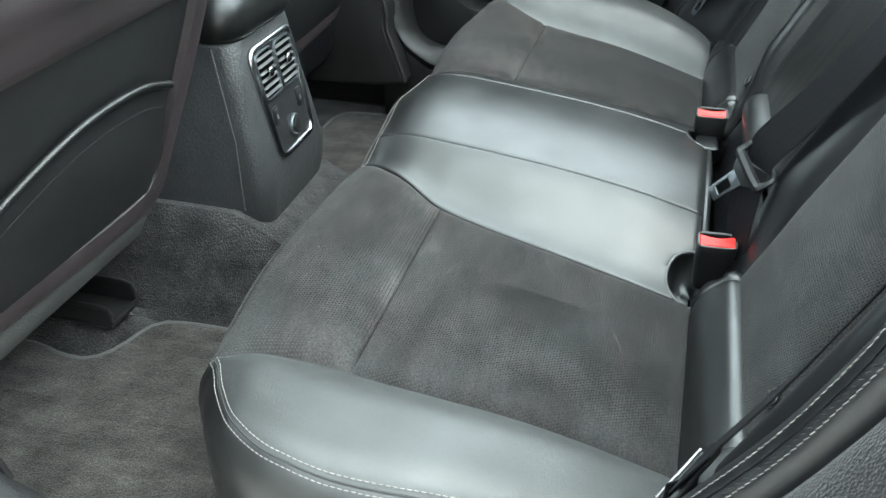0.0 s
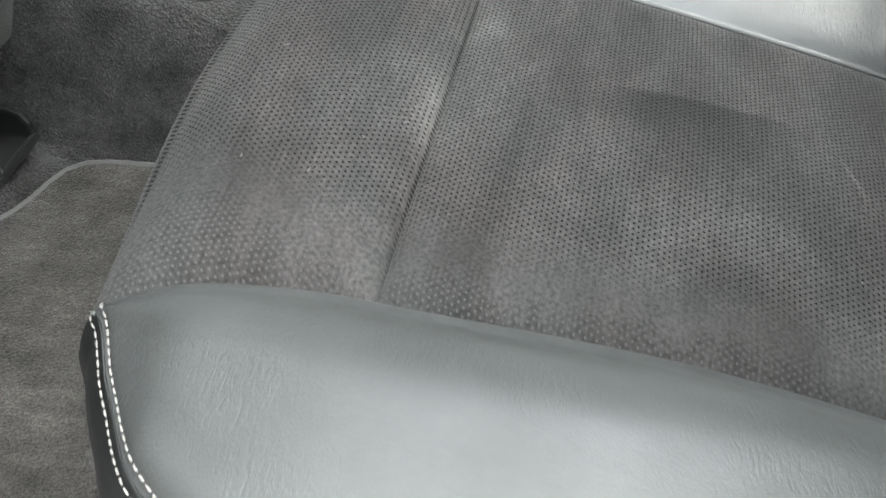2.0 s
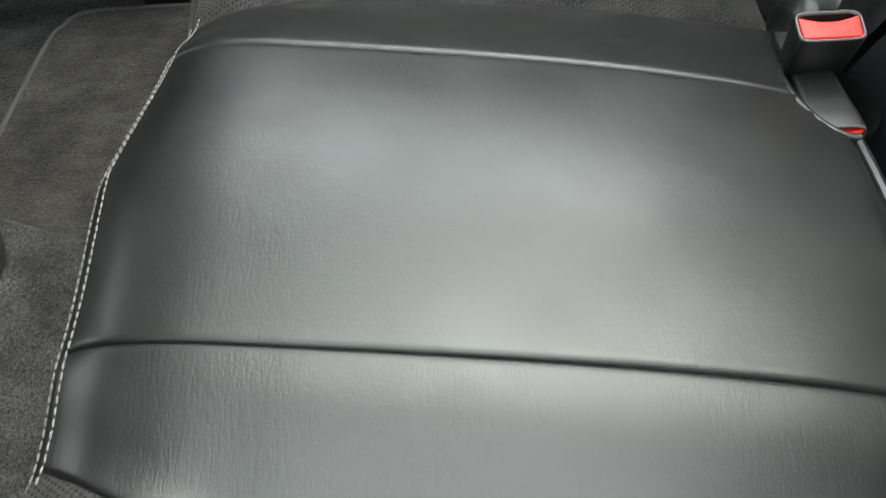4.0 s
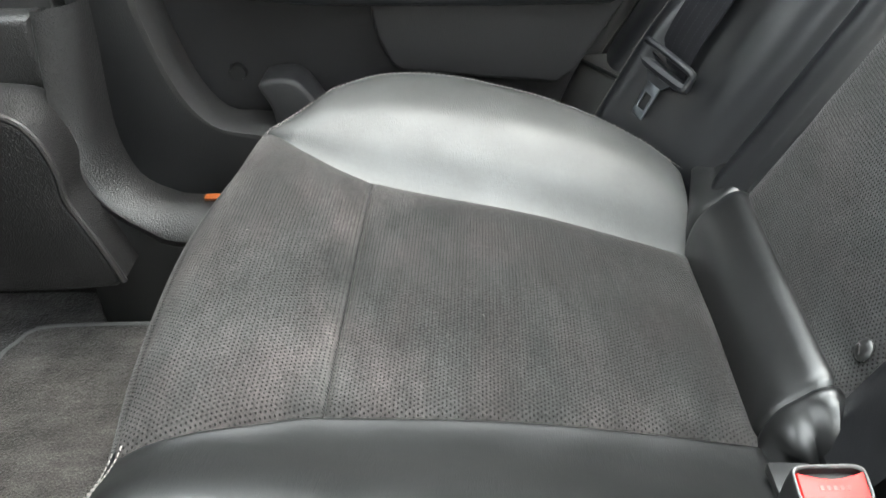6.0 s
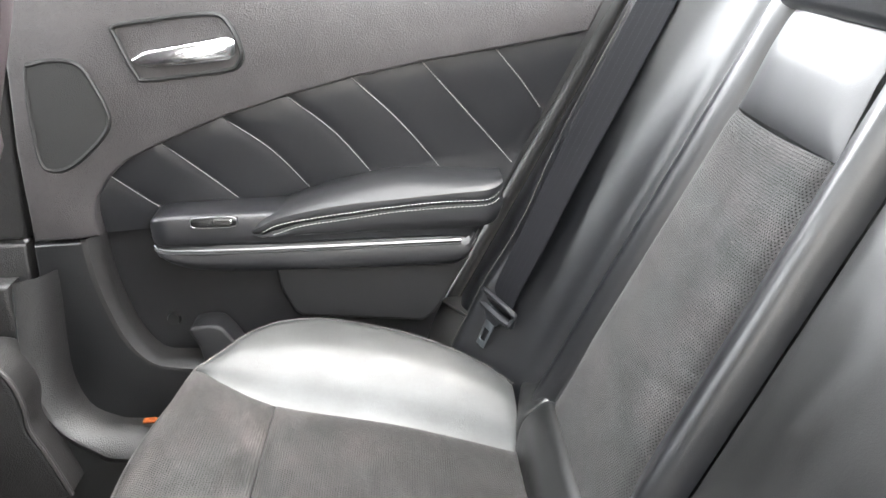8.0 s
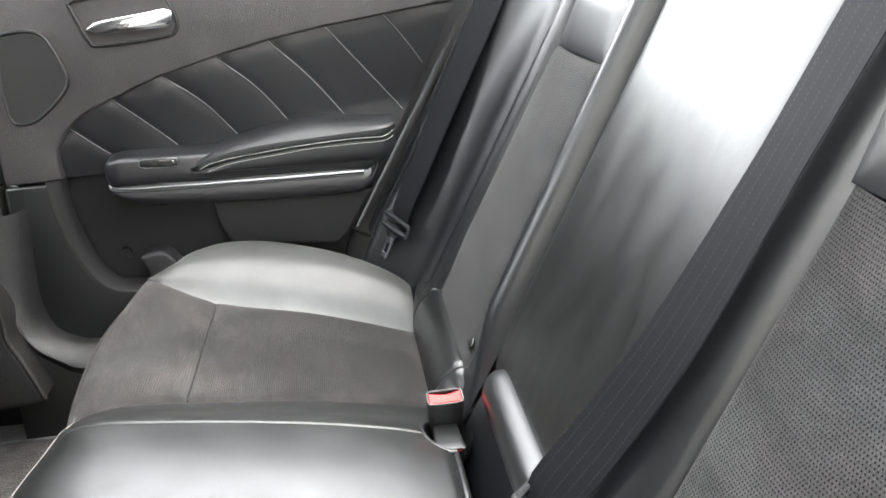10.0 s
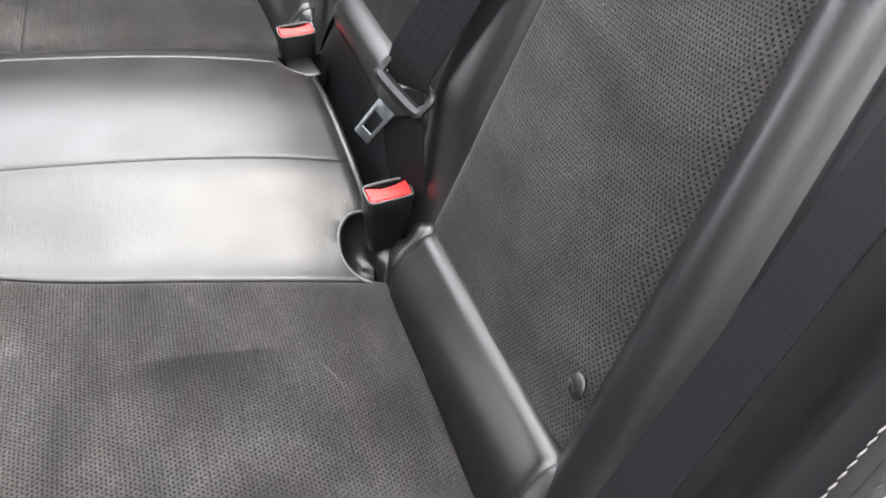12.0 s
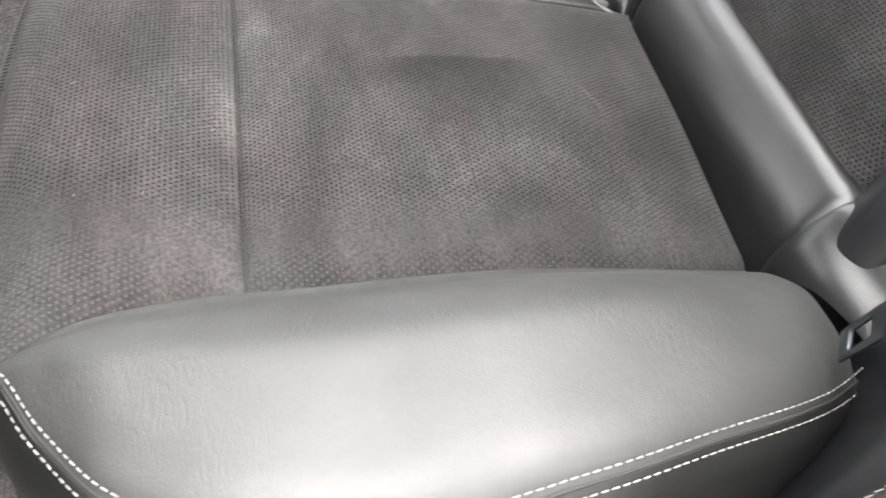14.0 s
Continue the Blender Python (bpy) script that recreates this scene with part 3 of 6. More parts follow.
def cushion_panel(name, s, x0, x1, left, right, nx, ny, material, puff=0.004, ease=1.0, seams=(1, 1, 1, 1), label="", fall=0.007, tail=1.0, tuck=None, crisp=0):
    """One sewn cover piece of the cushion on side s, sunk towards its seams (front, rear, inner, outer)."""
    X, Y = [], []
    for i in range(nx + 1):
        v = 1 - (1 - (i / nx) ** ease) ** tail
        xb = x0 + (x1 - x0) * v
        l, r = (f(xb) if callable(f) else f for f in (left, right))
        for j in range(ny + 1):
            w = j / ny
            if crisp:
                w = 0.35 * w + 0.65 * (0.5 - 0.5 * math.cos(math.pi * w))
                w = 0.5 - 0.5 * math.cos(math.pi * w) if crisp > 1 else w
            y = float(l + (r - l) * w)
            x = xb
            if x0 < -0.35:
                x = xb + (float(XE(abs(y))) - x0) * (1 - v) ** 2
            X.append(x), Y.append(y)
    X, Y = np.array(X), np.array(Y)
    Z = top_z(X, np.abs(Y))
    m = ny + 1
    P = np.column_stack([X, Y])
    sides = [P[:m], P[-m:], P[::m], P[m - 1::m]]
    d = np.full(len(P), 9.0)
    for side, on in zip(sides, seams):
        if on:
            d = np.minimum(d, far_from(P, side))
    Z = Z + puff * (1 - np.exp(-d / fall)) - 0.0036
    if tuck is not None:
        # cover pulled down into a narrow furrow along a cross seam
        ends = np.minimum(far_from(P, sides[2]), far_from(P, sides[3]))
        Z = Z - 0.0034 * np.exp(-np.abs(X - tuck) / 0.0014) * np.clip(ends / 0.012, 0, 1)
    rows = [[(X[i * m + j], s * Y[i * m + j], Z[i * m + j]) for j in range(m)] for i in range(nx + 1)]
    uvs = [[(s * Y[i * m + j], X[i * m + j]) for j in range(m)] for i in range(nx + 1)]
    vs, fs, uv = grid(rows, uvs, flip=s > 0)

    def in_well(f):
        cx, cy = sum(vs[k][0] for k in f) / 4, sum(vs[k][1] for k in f) / 4
        return any(((cx - a) / p) ** 2 + ((cy - b) / q) ** 2 < 1 for a, b, p, q in WELLS)
    gone = [f for f in fs if in_well(f)]
    fs = [f for f in fs if not in_well(f)]
    kept = {k for f in fs for k in f}
    for k in {k for f in gone for k in f} & kept:
        x, y, z = vs[k]
        for a, b, p, q in WELLS:
            e = math.hypot((x - a) / p, (y - b) / q)
            if e < 1.5:
                vs[k] = (min(REAR_X, a + (x - a) / e), b + (y - b) / e, z)
    return part(name, (vs, fs, uv), material, bench, label)


bench = thing("rear_seat_cushion", (-0.15, 0, 0.0), "black leather rear bench cushion with charcoal suede panels and white stitching", "car seat")
cushion_panel("centre_panel", 1, -0.37, REAR_X, -SEAM_Y, SEAM_Y, 70, 72, LEATHER, 0.0036, label="smooth black leather centre panel", fall=0.0012, crisp=2, seams=(0, 1, 1, 1))
for s in (-1, 1):
    cushion_panel("inner_bolster", s, -0.37, REAR_X, SEAM_Y, YI, 80, 48, LEATHER_WRINKLED, 0.0036, fall=0.0012, crisp=2, seams=(0, 1, 1, 1))
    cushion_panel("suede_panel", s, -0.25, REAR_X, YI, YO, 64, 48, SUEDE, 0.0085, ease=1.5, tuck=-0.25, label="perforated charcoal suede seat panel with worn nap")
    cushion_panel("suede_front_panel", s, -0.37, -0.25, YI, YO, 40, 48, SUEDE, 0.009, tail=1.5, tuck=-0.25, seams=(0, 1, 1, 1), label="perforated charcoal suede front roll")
    cushion_panel("outer_bolster", s, -0.361, REAR_X, YO, YE, 90, 26, LEATHER_LIT, 0.004, ease=1.6, label="raised black leather side bolster, its bright sheen put into the colour")


def edge_at(side_s):
    """Outer seam of one half as world points with outward normals in plan."""
    pts = [Vector((x, side_s * y, 0)) for x, y in EDGE]
    z = top_z(np.array([p.x for p in pts]), np.abs(np.array([p.y for p in pts])))
    for p, h in zip(pts, z):
        p.z = h - 0.003
    nor = []
    for i in range(len(pts)):
        t = pts[min(i + 1, len(pts) - 1)] - pts[max(i - 1, 0)]
        n = Vector((t.y, -t.x, 0)) * (-side_s)
        nor.append(n.normalized())
    if nor[5].x > 0:
        nor = [-n for n in nor]
    return pts, nor


PROFILE = ((0, 0), (0.004, -0.003), (0.010, -0.010), (0.016, -0.022), (0.020, -0.04), (0.021, -0.08), (0.016, -0.14), (0.004, -0.21), (-0.02, -0.27))
for s in (-1, 1):
    pts, nor = edge_at(s)
    cut1 = next(i for i, p in enumerate(pts) if abs(p.y) > 0.163)
    cut2 = next(i for i, p in enumerate(pts) if abs(p.y) > 0.573)
    for name, i0, i1, material in (("centre_front_skirt", 0, cut1, LEATHER), ("suede_front_skirt", cut1, cut2, SUEDE), ("side_skirt", cut2, len(pts) - 1, LEATHER)):
        rows, uvs, run = [], [], 0.0
        for i in range(i0, i1 + 1):
            if i > i0:
                run += (pts[i] - pts[i - 1]).length
            row, uvr, fall = [], [], 0.0
            for k, (o, w) in enumerate(PROFILE):
                if k:
                    fall += math.hypot(o - PROFILE[k - 1][0], w - PROFILE[k - 1][1])
                lead = 0.010 if name == "suede_front_skirt" else 0.0
                bulge = lead * math.sin(math.pi * (i - i0) / max(1, i1 - i0)) if k else 0
                row.append(pts[i] + nor[i] * (o + bulge) + Vector((0, 0, w)))
                uvr.append((run, -fall))
            rows.append(row), uvs.append(uvr)
        part(name, grid(rows, uvs, flip=s < 0), material, bench)
    up = [(Vector((0, 0, 1)) + n * 0.9).normalized() for n in nor]
    for name, off, i0, i1 in (("white_stitching", -0.0042, cut2, len(pts) - 3), ("white_stitching", 0.0026, cut2, len(pts) - 3),
                              ("front_stitching", -0.004, 0, cut1), ("front_stitching", 0.0045, 0, cut1)):
        row = []
        for i in range(i0, i1 + 1):
            p = pts[i] + nor[i] * off
            if off < 0:
                p.z = float(top_z([p.x], [abs(p.y)])[0]) - (0.0005 if name == "white_stitching" else -0.0006)
            else:
                p.z -= 0.0015 if name == "white_stitching" else 0.0030
            row.append(p)
        part(name, stitches(row, up[i0:i1 + 1], lift=0.0009, r=0.00055), THREAD_SOFT, bench, kind="stuff")
    xs = np.linspace(-0.366, REAR_X - 0.002, 90)
    zz = top_z(xs, np.full(len(xs), SEAM_Y))
    xs = xs[xs < (0.033 if s > 0 else 1)]
    zz = zz[:len(xs)]
    part("seam_line", tube([(x, s * SEAM_Y, z - 0.0040) for x, z in zip(xs, zz)], 0.0008, 6), THREAD_DARK, bench)
    # thread of the long seams beside the centre panel
    xs = np.linspace(-0.362, REAR_X - 0.004, 90)
    zz = top_z(xs, np.full(len(xs), SEAM_Y - 0.0035))
    xs = xs[xs < (0.033 if s > 0 else 1)]
    zz = zz[:len(xs)]
    part("seam_stitching", stitches([(x, s * (SEAM_Y - 0.0035), z - 0.0016) for x, z in zip(xs, zz)], Vector((0, 0, 1)), length=0.0024, gap=0.0016, r=0.00062, lift=0.0003, slant=0.0006), THREAD_DARK, bench, kind="stuff")
for s in (-1, 1):
    ys = np.linspace(float(YI(-0.25)) + 0.004, float(YO(-0.25)) - 0.004, 60)
    zz = top_z(np.full(60, -0.25), ys)
    part("cross_seam", tube([(-0.25, s * y, z - 0.0079) for y, z in zip(ys, zz)], 0.0007, 6), THREAD_DARK, bench)
    pts, nor = edge_at(s)
    cut = next(i for i, p in enumerate(pts) if abs(p.y) > 0.573)
    part("seam_groove", tube([p + n * -0.0012 + Vector((0, 0, 0.0008)) for p, n in list(zip(pts, nor))[cut:-3]], 0.0011, 6), THREAD_DARK, bench)
# rear drop behind the panels
for s in (-1, 1):
    for y0, y1 in ((0.0, 0.170),) if s < 0 else ((0.0, 0.070), (0.180, 0.215)):
        ys = np.linspace(y0, y1, 40)
        zs = top_z(np.full(40, REAR_X), ys)
        rows = [[(REAR_X + o, s * y, z + w) for o, w in ((0, -0.003), (0.006, -0.006), (0.010, -0.016), (0.010, -0.06), (0.0, -0.12))] for y, z in zip(ys, zs)]
        part("rear_skirt", grid(rows, flip=s < 0), LEATHER_SOFT, bench)


def roll_geo(s, y0, y1, n, corner=False):
    """The padded roll along the cushion's rear edge, pinched at its cross seams; corner: the low piece at its outer end."""
    rows = []
    for j in range(n + 1):
        y = y0 + (y1 - y0) * j / n
        zb = float(top_z([REAR_X - 0.002], [y])[0]) - 0.004
        hh = 0.285 - zb
        prof = [(0.060, zb), (0.0625, zb + 0.30 * hh), (0.067, zb + 0.58 * hh), (0.075, zb + 0.82 * hh), (0.086, 0.286), (0.095, 0.2945), (0.104, 0.2975), (0.113, 0.2945), (0.122, 0.284), (0.131, 0.260)]
        if corner:
            # tapers back and down towards the side
            u = (y - 0.522) / 0.1025
            prof = [(0.132 - (0.132 - x) * (1 - 0.32 * u), zb + (z - zb) * (1 - 0.55 * u * u)) for x, z in prof]
        pinch = 1 - 0.055 * math.exp(-abs(y - 0.522) / 0.004) - 0.09 * math.exp(-abs(y - 0.262) / 0.004)
        if y < 0.262:
            pinch *= math.sqrt(max(0.03, 1 - ((0.262 - y) / 0.041) ** 2))
        mid = Vector((0.098, s * y, 0.240))
        row = [mid + (Vector((x, s * y, z)) - mid) * pinch for x, z in prof]
        if y < 0.262:
            # gathered cover at the inner end
            for i, p in enumerate(row):
                p.y += s * 0.0035 * math.sin(i * 1.9) * min(1.0, (0.262 - y) / 0.02)
        rows.append(spline(row, 22))
    return grid(rows, flip=s < 0)


for s in (-1, 1):
    part("rear_roll", roll_geo(s, 0.222, 0.522, 120), LEATHER_ROLL, bench, label="smooth padded black leather roll")
    part("rear_roll_end", roll_geo(s, 0.522, 0.6245, 44, True), LEATHER, bench, sharp=80)
part("rear_piping", tube([(REAR_X + 0.004, y, float(top_z([REAR_X], [abs(y)])[0]) - 0.005) for y in np.linspace(-0.172, 0.072, 40)], 0.0036, 8), LEATHER_ROLL, bench)
for a, b, p, q in WELLS:
    rim = []
    for k in range(41):
        th = 2 * math.pi * k / 40
        x, y = a + p * math.cos(th), b + q * math.sin(th)
        z = float(top_z([min(x, REAR_X)], [abs(y)])[0]) - 0.002
        rim.append(Vector((x, y, z)))
    k0 = max(range(41), key=lambda k: rim[k].x)
    ring = rim[k0:40] + rim[:k0 + 1]
    ring = [v for v in ring if v.x < REAR_X + 0.006]
    part("well_rim", tube(ring, 0.0030, 10), LEATHER, bench)
    cup = [[Vector((a + (v.x - a) * k, b + (v.y - b) * k, v.z - d)) for v in rim] for k, d in ((1, 0.001), (0.97, 0.010), (0.9, 0.022), (0.7, 0.034), (0.4, 0.040), (0.05, 0.041))]
    part("buckle_well", grid(cup), LEATHER, bench, "leather-lined buckle pocket")

# ---- rear bench: backrest ----
OFF = curve1([0, 0.14, 0.164, 0.172, 0.181, 0.188, 0.200, 0.222, 0.244, 0.25, 0.262, 0.38, 0.50, 0.515, 0.525, 0.543, 0.560, 0.574, 0.592, 0.612, 0.63, 0.66, 0.688, 0.70, 0.71],
             [0.010, 0.009, 0.004, -0.012, -0.004, 0.020, 0.029, 0.021, 0.006, 0.0, 0.006, 0.014, 0.007, 0.0, 0.009, 0.018, 0.014, 0.004, 0.014, 0.024, 0.038, 0.075, 0.110, 0.114, 0.108])
BAND = curve1([0, 0.2, 0.25, 0.285, 0.45, 0.5, 0.515, 0.56, 0.612, 0.66, 0.70, 0.71], [0.02, 0.03, 0.009, 0.013, 0.014, 0.008, 0.0, 0.034, 0.012, 0.065, 0.09, 0.085])


WING = curve1([0.2, 0.36, 0.486, 0.65, 0.8], [0.004, 0.004, -0.008, 0.002, 0.002])


def back_x(z):
    return 0.109 + (z - 0.295) * 0.477


def back_y(y, z):
    k = min(1.0, max(0.0, (y - 0.3) / 0.215))
    w = min(1.0, max(0.0, (y - 0.6) / 0.06))
    a, b = (z - 0.3) / 0.38, max(0.0, (z - 0.55) / 0.25)
    return y - 0.04 * k * min(1.3, max(-0.3, a * (1 - w) + b * w))


def back_pt(y, z, s, extra=0.0):
    off = float(OFF(y)) * min(1.0, max(0.0, (z - 0.29) / 0.11)) if y < 0.52 else float(OFF(y))
    if y > 0.64:
        off += (float(WING(z))) * min(1, (y - 0.64) / 0.05)
    return Vector((back_x(z) - off - extra, s * back_y(y, z), z))


def back_panel(name, s, y0, y1, z0, z1, ny, nz, material, parent, puff=0.003, band=False, label="", seams=(1, 1, 1, 1)):
    rows, uvs = [], []
    for i in range(nz + 1):
        z = z0 + (z1 - z0) * i / nz
        row, uvr = [], []
        for j in range(ny + 1):
            y = y0 + (y1 - y0) * j / ny
            ds = [d for d, on in zip(((z - z0), (z1 - z), (y - y0), (y1 - y)), seams) if on]
            d = min(ds) if ds else 9
            p = back_pt(y, z, s, puff * (1 - math.exp(-max(0, d) / 0.010)) - 0.003)
            if band:
                p.x = back_x(z) - float(BAND(y)) * min(1, 0.2 + (z - z0) / 0.08) - puff * (1 - math.exp(-max(0, d) / 0.010))
            row.append(p)
            uvr.append((s * y, (z - 0.295) * 1.108))
        rows.append(row), uvs.append(uvr)
    return part(name, grid(rows, uvs, flip=s < 0), material, parent, label)


back = thing("rear_bench_back", (0.2, 0, 0.25), "black leather rear bench back with perforated suede panels", "car seat")
ZT = 0.682
part("frame_panel", prism([Vector((back_x(z) + 0.035, y, z)) for y, z in ((-0.70, 0.15), (0.70, 0.15), (0.70, 0.80), (-0.70, 0.80))], Vector((0.012, 0, 0)), 0.003), RUBBER, back, "dark frame behind the upholstery")
back_panel("centre_back_panel", 1, -0.170, 0.170, 0.345, 0.80, 30, 30, LEATHER_SCUFFED, back, 0.006, label="smooth black leather centre panel, scuffed")


back_panel("centre_lower_panel", 1, -0.170, 0.170, 0.24, 0.335, 12, 6, LEATHER_SOFT, back, 0.002)
part("centre_back_roll", tube([(0.131, 0.128 * math.sin(q), 0.345) for q in np.linspace(-math.pi / 2, math.pi / 2, 40)], [0.0262 * max(0.05, 1 - abs(math.sin(q)) ** 9) ** 0.5 for q in np.linspace(-math.pi / 2, math.pi / 2, 40)], 20), LEATHER_ROLL, back)
for s in (-1, 1):
    back_panel("inner_back_bolster", s, 0.181, 0.25, 0.26, 0.80, 26, 40, LEATHER_SOFT, back, 0.003)
    back_panel("suede_back_panel", s, 0.25, 0.515, 0.262, ZT, 40, 50, SUEDE_BACK, back, 0.005, label="perforated charcoal suede back panel")
    back_panel("top_band", s, 0.25, 0.515, ZT, 0.785, 40, 16, LEATHER_PAD, back, 0.004, band=True)
    back_panel("outer_back_bolster", s, 0.515, 0.574, 0.24, 0.80, 24, 40, LEATHER_SOFT, back, 0.003)
    back_panel("side_wing", s, 0.574, 0.705, 0.20, 0.80, 34, 40, LEATHER_SOFT, back, 0.003, seams=(0, 0, 1, 0))
    rows = []
    for i in range(41):
        z = 0.20 + 0.6 * i / 40
        p = back_pt(0.705, z, s)
        rows.append([p + Vector((0.0008, 0, 0)), p + Vector((0.003, s * 0.005, 0)), p + Vector((0.009, s * 0.010, 0)), p + Vector((0.018, s * 0.014, 0)), p + Vector((0.035, s * 0.018, 0)), p + Vector((0.09, s * 0.024, 0)), p + Vector((0.16, s * 0.02, 0))])
    part("wing_side", grid(rows, flip=s < 0), LEATHER_SOFT, back)
    line = [back_pt(0.700, z, s) + Vector((-0.001, 0, 0)) for z in np.linspace(0.24, 0.79, 60)]
    part("wing_stitching", stitches(line, Vector((-0.8, s * 0.5, 0.3)).normalized(), length=0.0052, gap=0.0002, r=0.00036, slant=0.0004), THREAD_SOFT, back, kind="stuff")
    for extra, thread in ((0.0028, THREAD_DARK), (0.0058, THREAD_SOFT)):
        line = [back_pt(0.705, z, s) + Vector((extra * 0.75 - 0.001, s * (0.0012 + extra * 0.9), 0)) for z in np.linspace(0.24, 0.79, 60)]
        part("wing_stitching", stitches(line, Vector((-0.5, s * 0.8, 0.2)).normalized(), r=0.00036, length=0.0052 if thread is THREAD_SOFT else 0.0035, gap=0.0002 if thread is THREAD_SOFT else 0.0025, slant=0.0004 if thread is THREAD_SOFT else 0.0008), thread, back, kind="stuff")


def headrest(s):
    h = thing("rear_headrest", (0.37, s * 0.36, 0.786), "black leather rear headrest pad with white double stitching", "headrest", "rear headrests")
    tilt = Matrix.Rotation(-0.03, 3, "Y")
    x0, z0 = back_x(0.786) - 0.024, 0.786
    bm = box((x0 + 0.045, s * 0.360, z0 + 0.085), (0.09, 0.246, 0.172), 0.016, tilt, 5)
    part("pad", bm, LEATHER_SOFT, h)
    for o in (0.238, 0.255):
        line = [Vector((x0 - 0.0005 - 0.03 * (q - 0.871), s * o, q)) for q in np.linspace(0.800, 0.93, 30)]
        part("stitching", stitches(line, Vector((-1, 0, 0)), length=0.0058, gap=0.002, r=0.0009), THREAD, h, kind="stuff")
    part("pad_seam", tube([Vector((x0 - 0.0002 - 0.03 * (q - 0.871), s * 0.2465, q)) for q in np.linspace(0.800, 0.93, 12)], 0.0012, 6), THREAD_DARK, h)


for s in (-1, 1):
    headrest(s)


def stud(s, y, z, r):
    p = back_pt(y, z, 1)
    p.y *= s
    c = thing("trim_stud", p, "round black plastic trim stud pressed into the suede", "fastener", "backrest studs")
    bm = bmesh.new()
    bmesh.ops.create_uvsphere(bm, u_segments=20, v_segments=10, radius=r)
    bmesh.ops.scale(bm, vec=(0.35, 1, 1), verts=bm.verts)
    bmesh.ops.rotate(bm, cent=(0, 0, 0), matrix=Matrix.Rotation(radians(25), 3, "Y"), verts=bm.verts)
    bmesh.ops.translate(bm, vec=p + Vector((-0.002, 0, 0.001)), verts=bm.verts)
    part("cap", bm, PLASTIC_SMOOTH, c)
    for k in (-1, 1):
        part("raised_mark", box(p + Vector((-0.0065, k * r * 0.25, 0.003)), (0.001, r * 0.18, r * 0.8), 0.0003, Matrix.Rotation(radians(20 * k), 3, "X")), PLASTIC_GREY, c)


stud(-1, 0.503, 0.336, 0.0085)
stud(1, 0.263, 0.325, 0.0085)

rnd = random.Random(5)
fibre = []
for k in range(26):
    if k < 17:
        y = rnd.uniform(0.24, 0.5)
        x = rnd.uniform(-0.34, 0.04)
        p = Vector((x, -y if k % 3 else y, float(top_z([x], [y])[0]) + 0.0062))
        a = Vector((rnd.uniform(-1, 1), rnd.uniform(-1, 1), 0)).normalized()
    else:
        y, z = rnd.uniform(0.28, 0.49), rnd.uniform(0.33, 0.64)
        p = back_pt(y, z, -1 if k % 3 else 1, 0.0028)
        a = Vector((0.2, rnd.uniform(-1, 1), rnd.uniform(-1, 1))).normalized()
    n = rnd.uniform(0.0005, 0.0016)
    fibre.append(tube([p - a * n, p + a * n * 0.3 + Vector((0, 0, 0.0004)), p + a * n], 0.00018, 5))
part("lint_fibres", join(*fibre), LINT, None, "tiny pale lint fibres lying on the suede", kind="stuff", category="lint")

# ---- belts and buckles ----


def buckle(at, turn, lean, size=1.0):
    b = thing("seat_belt_buckle", at, "black seat belt buckle with a red release button", "buckle", "rear belt buckles")
    R = Matrix.Rotation(radians(turn), 3, "Z") @ Matrix.Rotation(radians(lean), 3, "X")
    q = Vector(at)

    def at_(x, y, z):
        return q + R @ Vector((x * size, y * size, z))
    rows = []
    for z, w, d in ((-0.01, 0.019, 0.0105), (0.02, 0.021, 0.0115), (0.045, 0.0228, 0.0128), (0.0605, 0.0232, 0.0134), (0.0625, 0.0222, 0.0124), (0.0615, 0.0208, 0.0108), (0.054, 0.0206, 0.0106)):
        rows.append([at_(w * math.copysign(abs(math.cos(t)) ** 0.35, math.cos(t)), d * math.copysign(abs(math.sin(t)) ** 0.35, math.sin(t)), z) for t in (2 * math.pi * k / 36 for k in range(36))])
    vs, fs = grid(rows, closed=True)
    part("housing", (vs, list(fs) + [tuple(range(len(vs) - 36, len(vs)))]), PLASTIC_SMOOTH, b)
    part("rim", tube([at_(0.0218 * math.copysign(abs(math.cos(t)) ** 0.35, math.cos(t)), 0.0120 * math.copysign(abs(math.sin(t)) ** 0.35, math.sin(t)), 0.0622) for t in np.linspace(0, 2 * math.pi, 49)], 0.0009, 6, cap=False), RIM_GREY, b, "grey rim round the button")
    face = [(-0.0185, -0.0102), (0.0185, -0.0102), (0.0200, -0.0088), (0.0203, 0.0075), (0.015, 0.0058), (0.007, 0.0036), (0.0, 0.0030), (-0.007, 0.0036), (-0.015, 0.0058), (-0.0203, 0.0075), (-0.0200, -0.0088)]
    btn = part("release_button", prism([at_(x, y, 0.055) for x, y in face], R @ Vector((0, 0, 0.0085)), 0.0015, 2), RED, b, "glossy red release button")
    for k in range(5):
        part("press_lettering", box(at_((k - 2) * 0.0040, -0.0030, 0.0636), (0.0021 * size, 0.0030 * size, 0.0004), 0, R), RED_DARK, btn)
    part("stalk", box(q + R @ Vector((0, 0.002, -0.03)), (0.03, 0.010, 0.06), 0.003, R), PLASTIC_SMOOTH, b)
    return b


buckle((0.080, -0.192, 0.247), 4, 14, 0.98)
buckle((0.069, 0.178, 0.248), 2, 14)
buckle((0.0675, 0.157, 0.2635), 0, 85, 0.78)


TONGUE_BLACK = mat("black_tongue_plastic", (0.0035, 0.0035, 0.004), 0.4, spec=0.3)
TONGUE = mat("tongue_plastic", (0.006, 0.0064, 0.0076), 0.42, vary=0.1, spec=0.4)


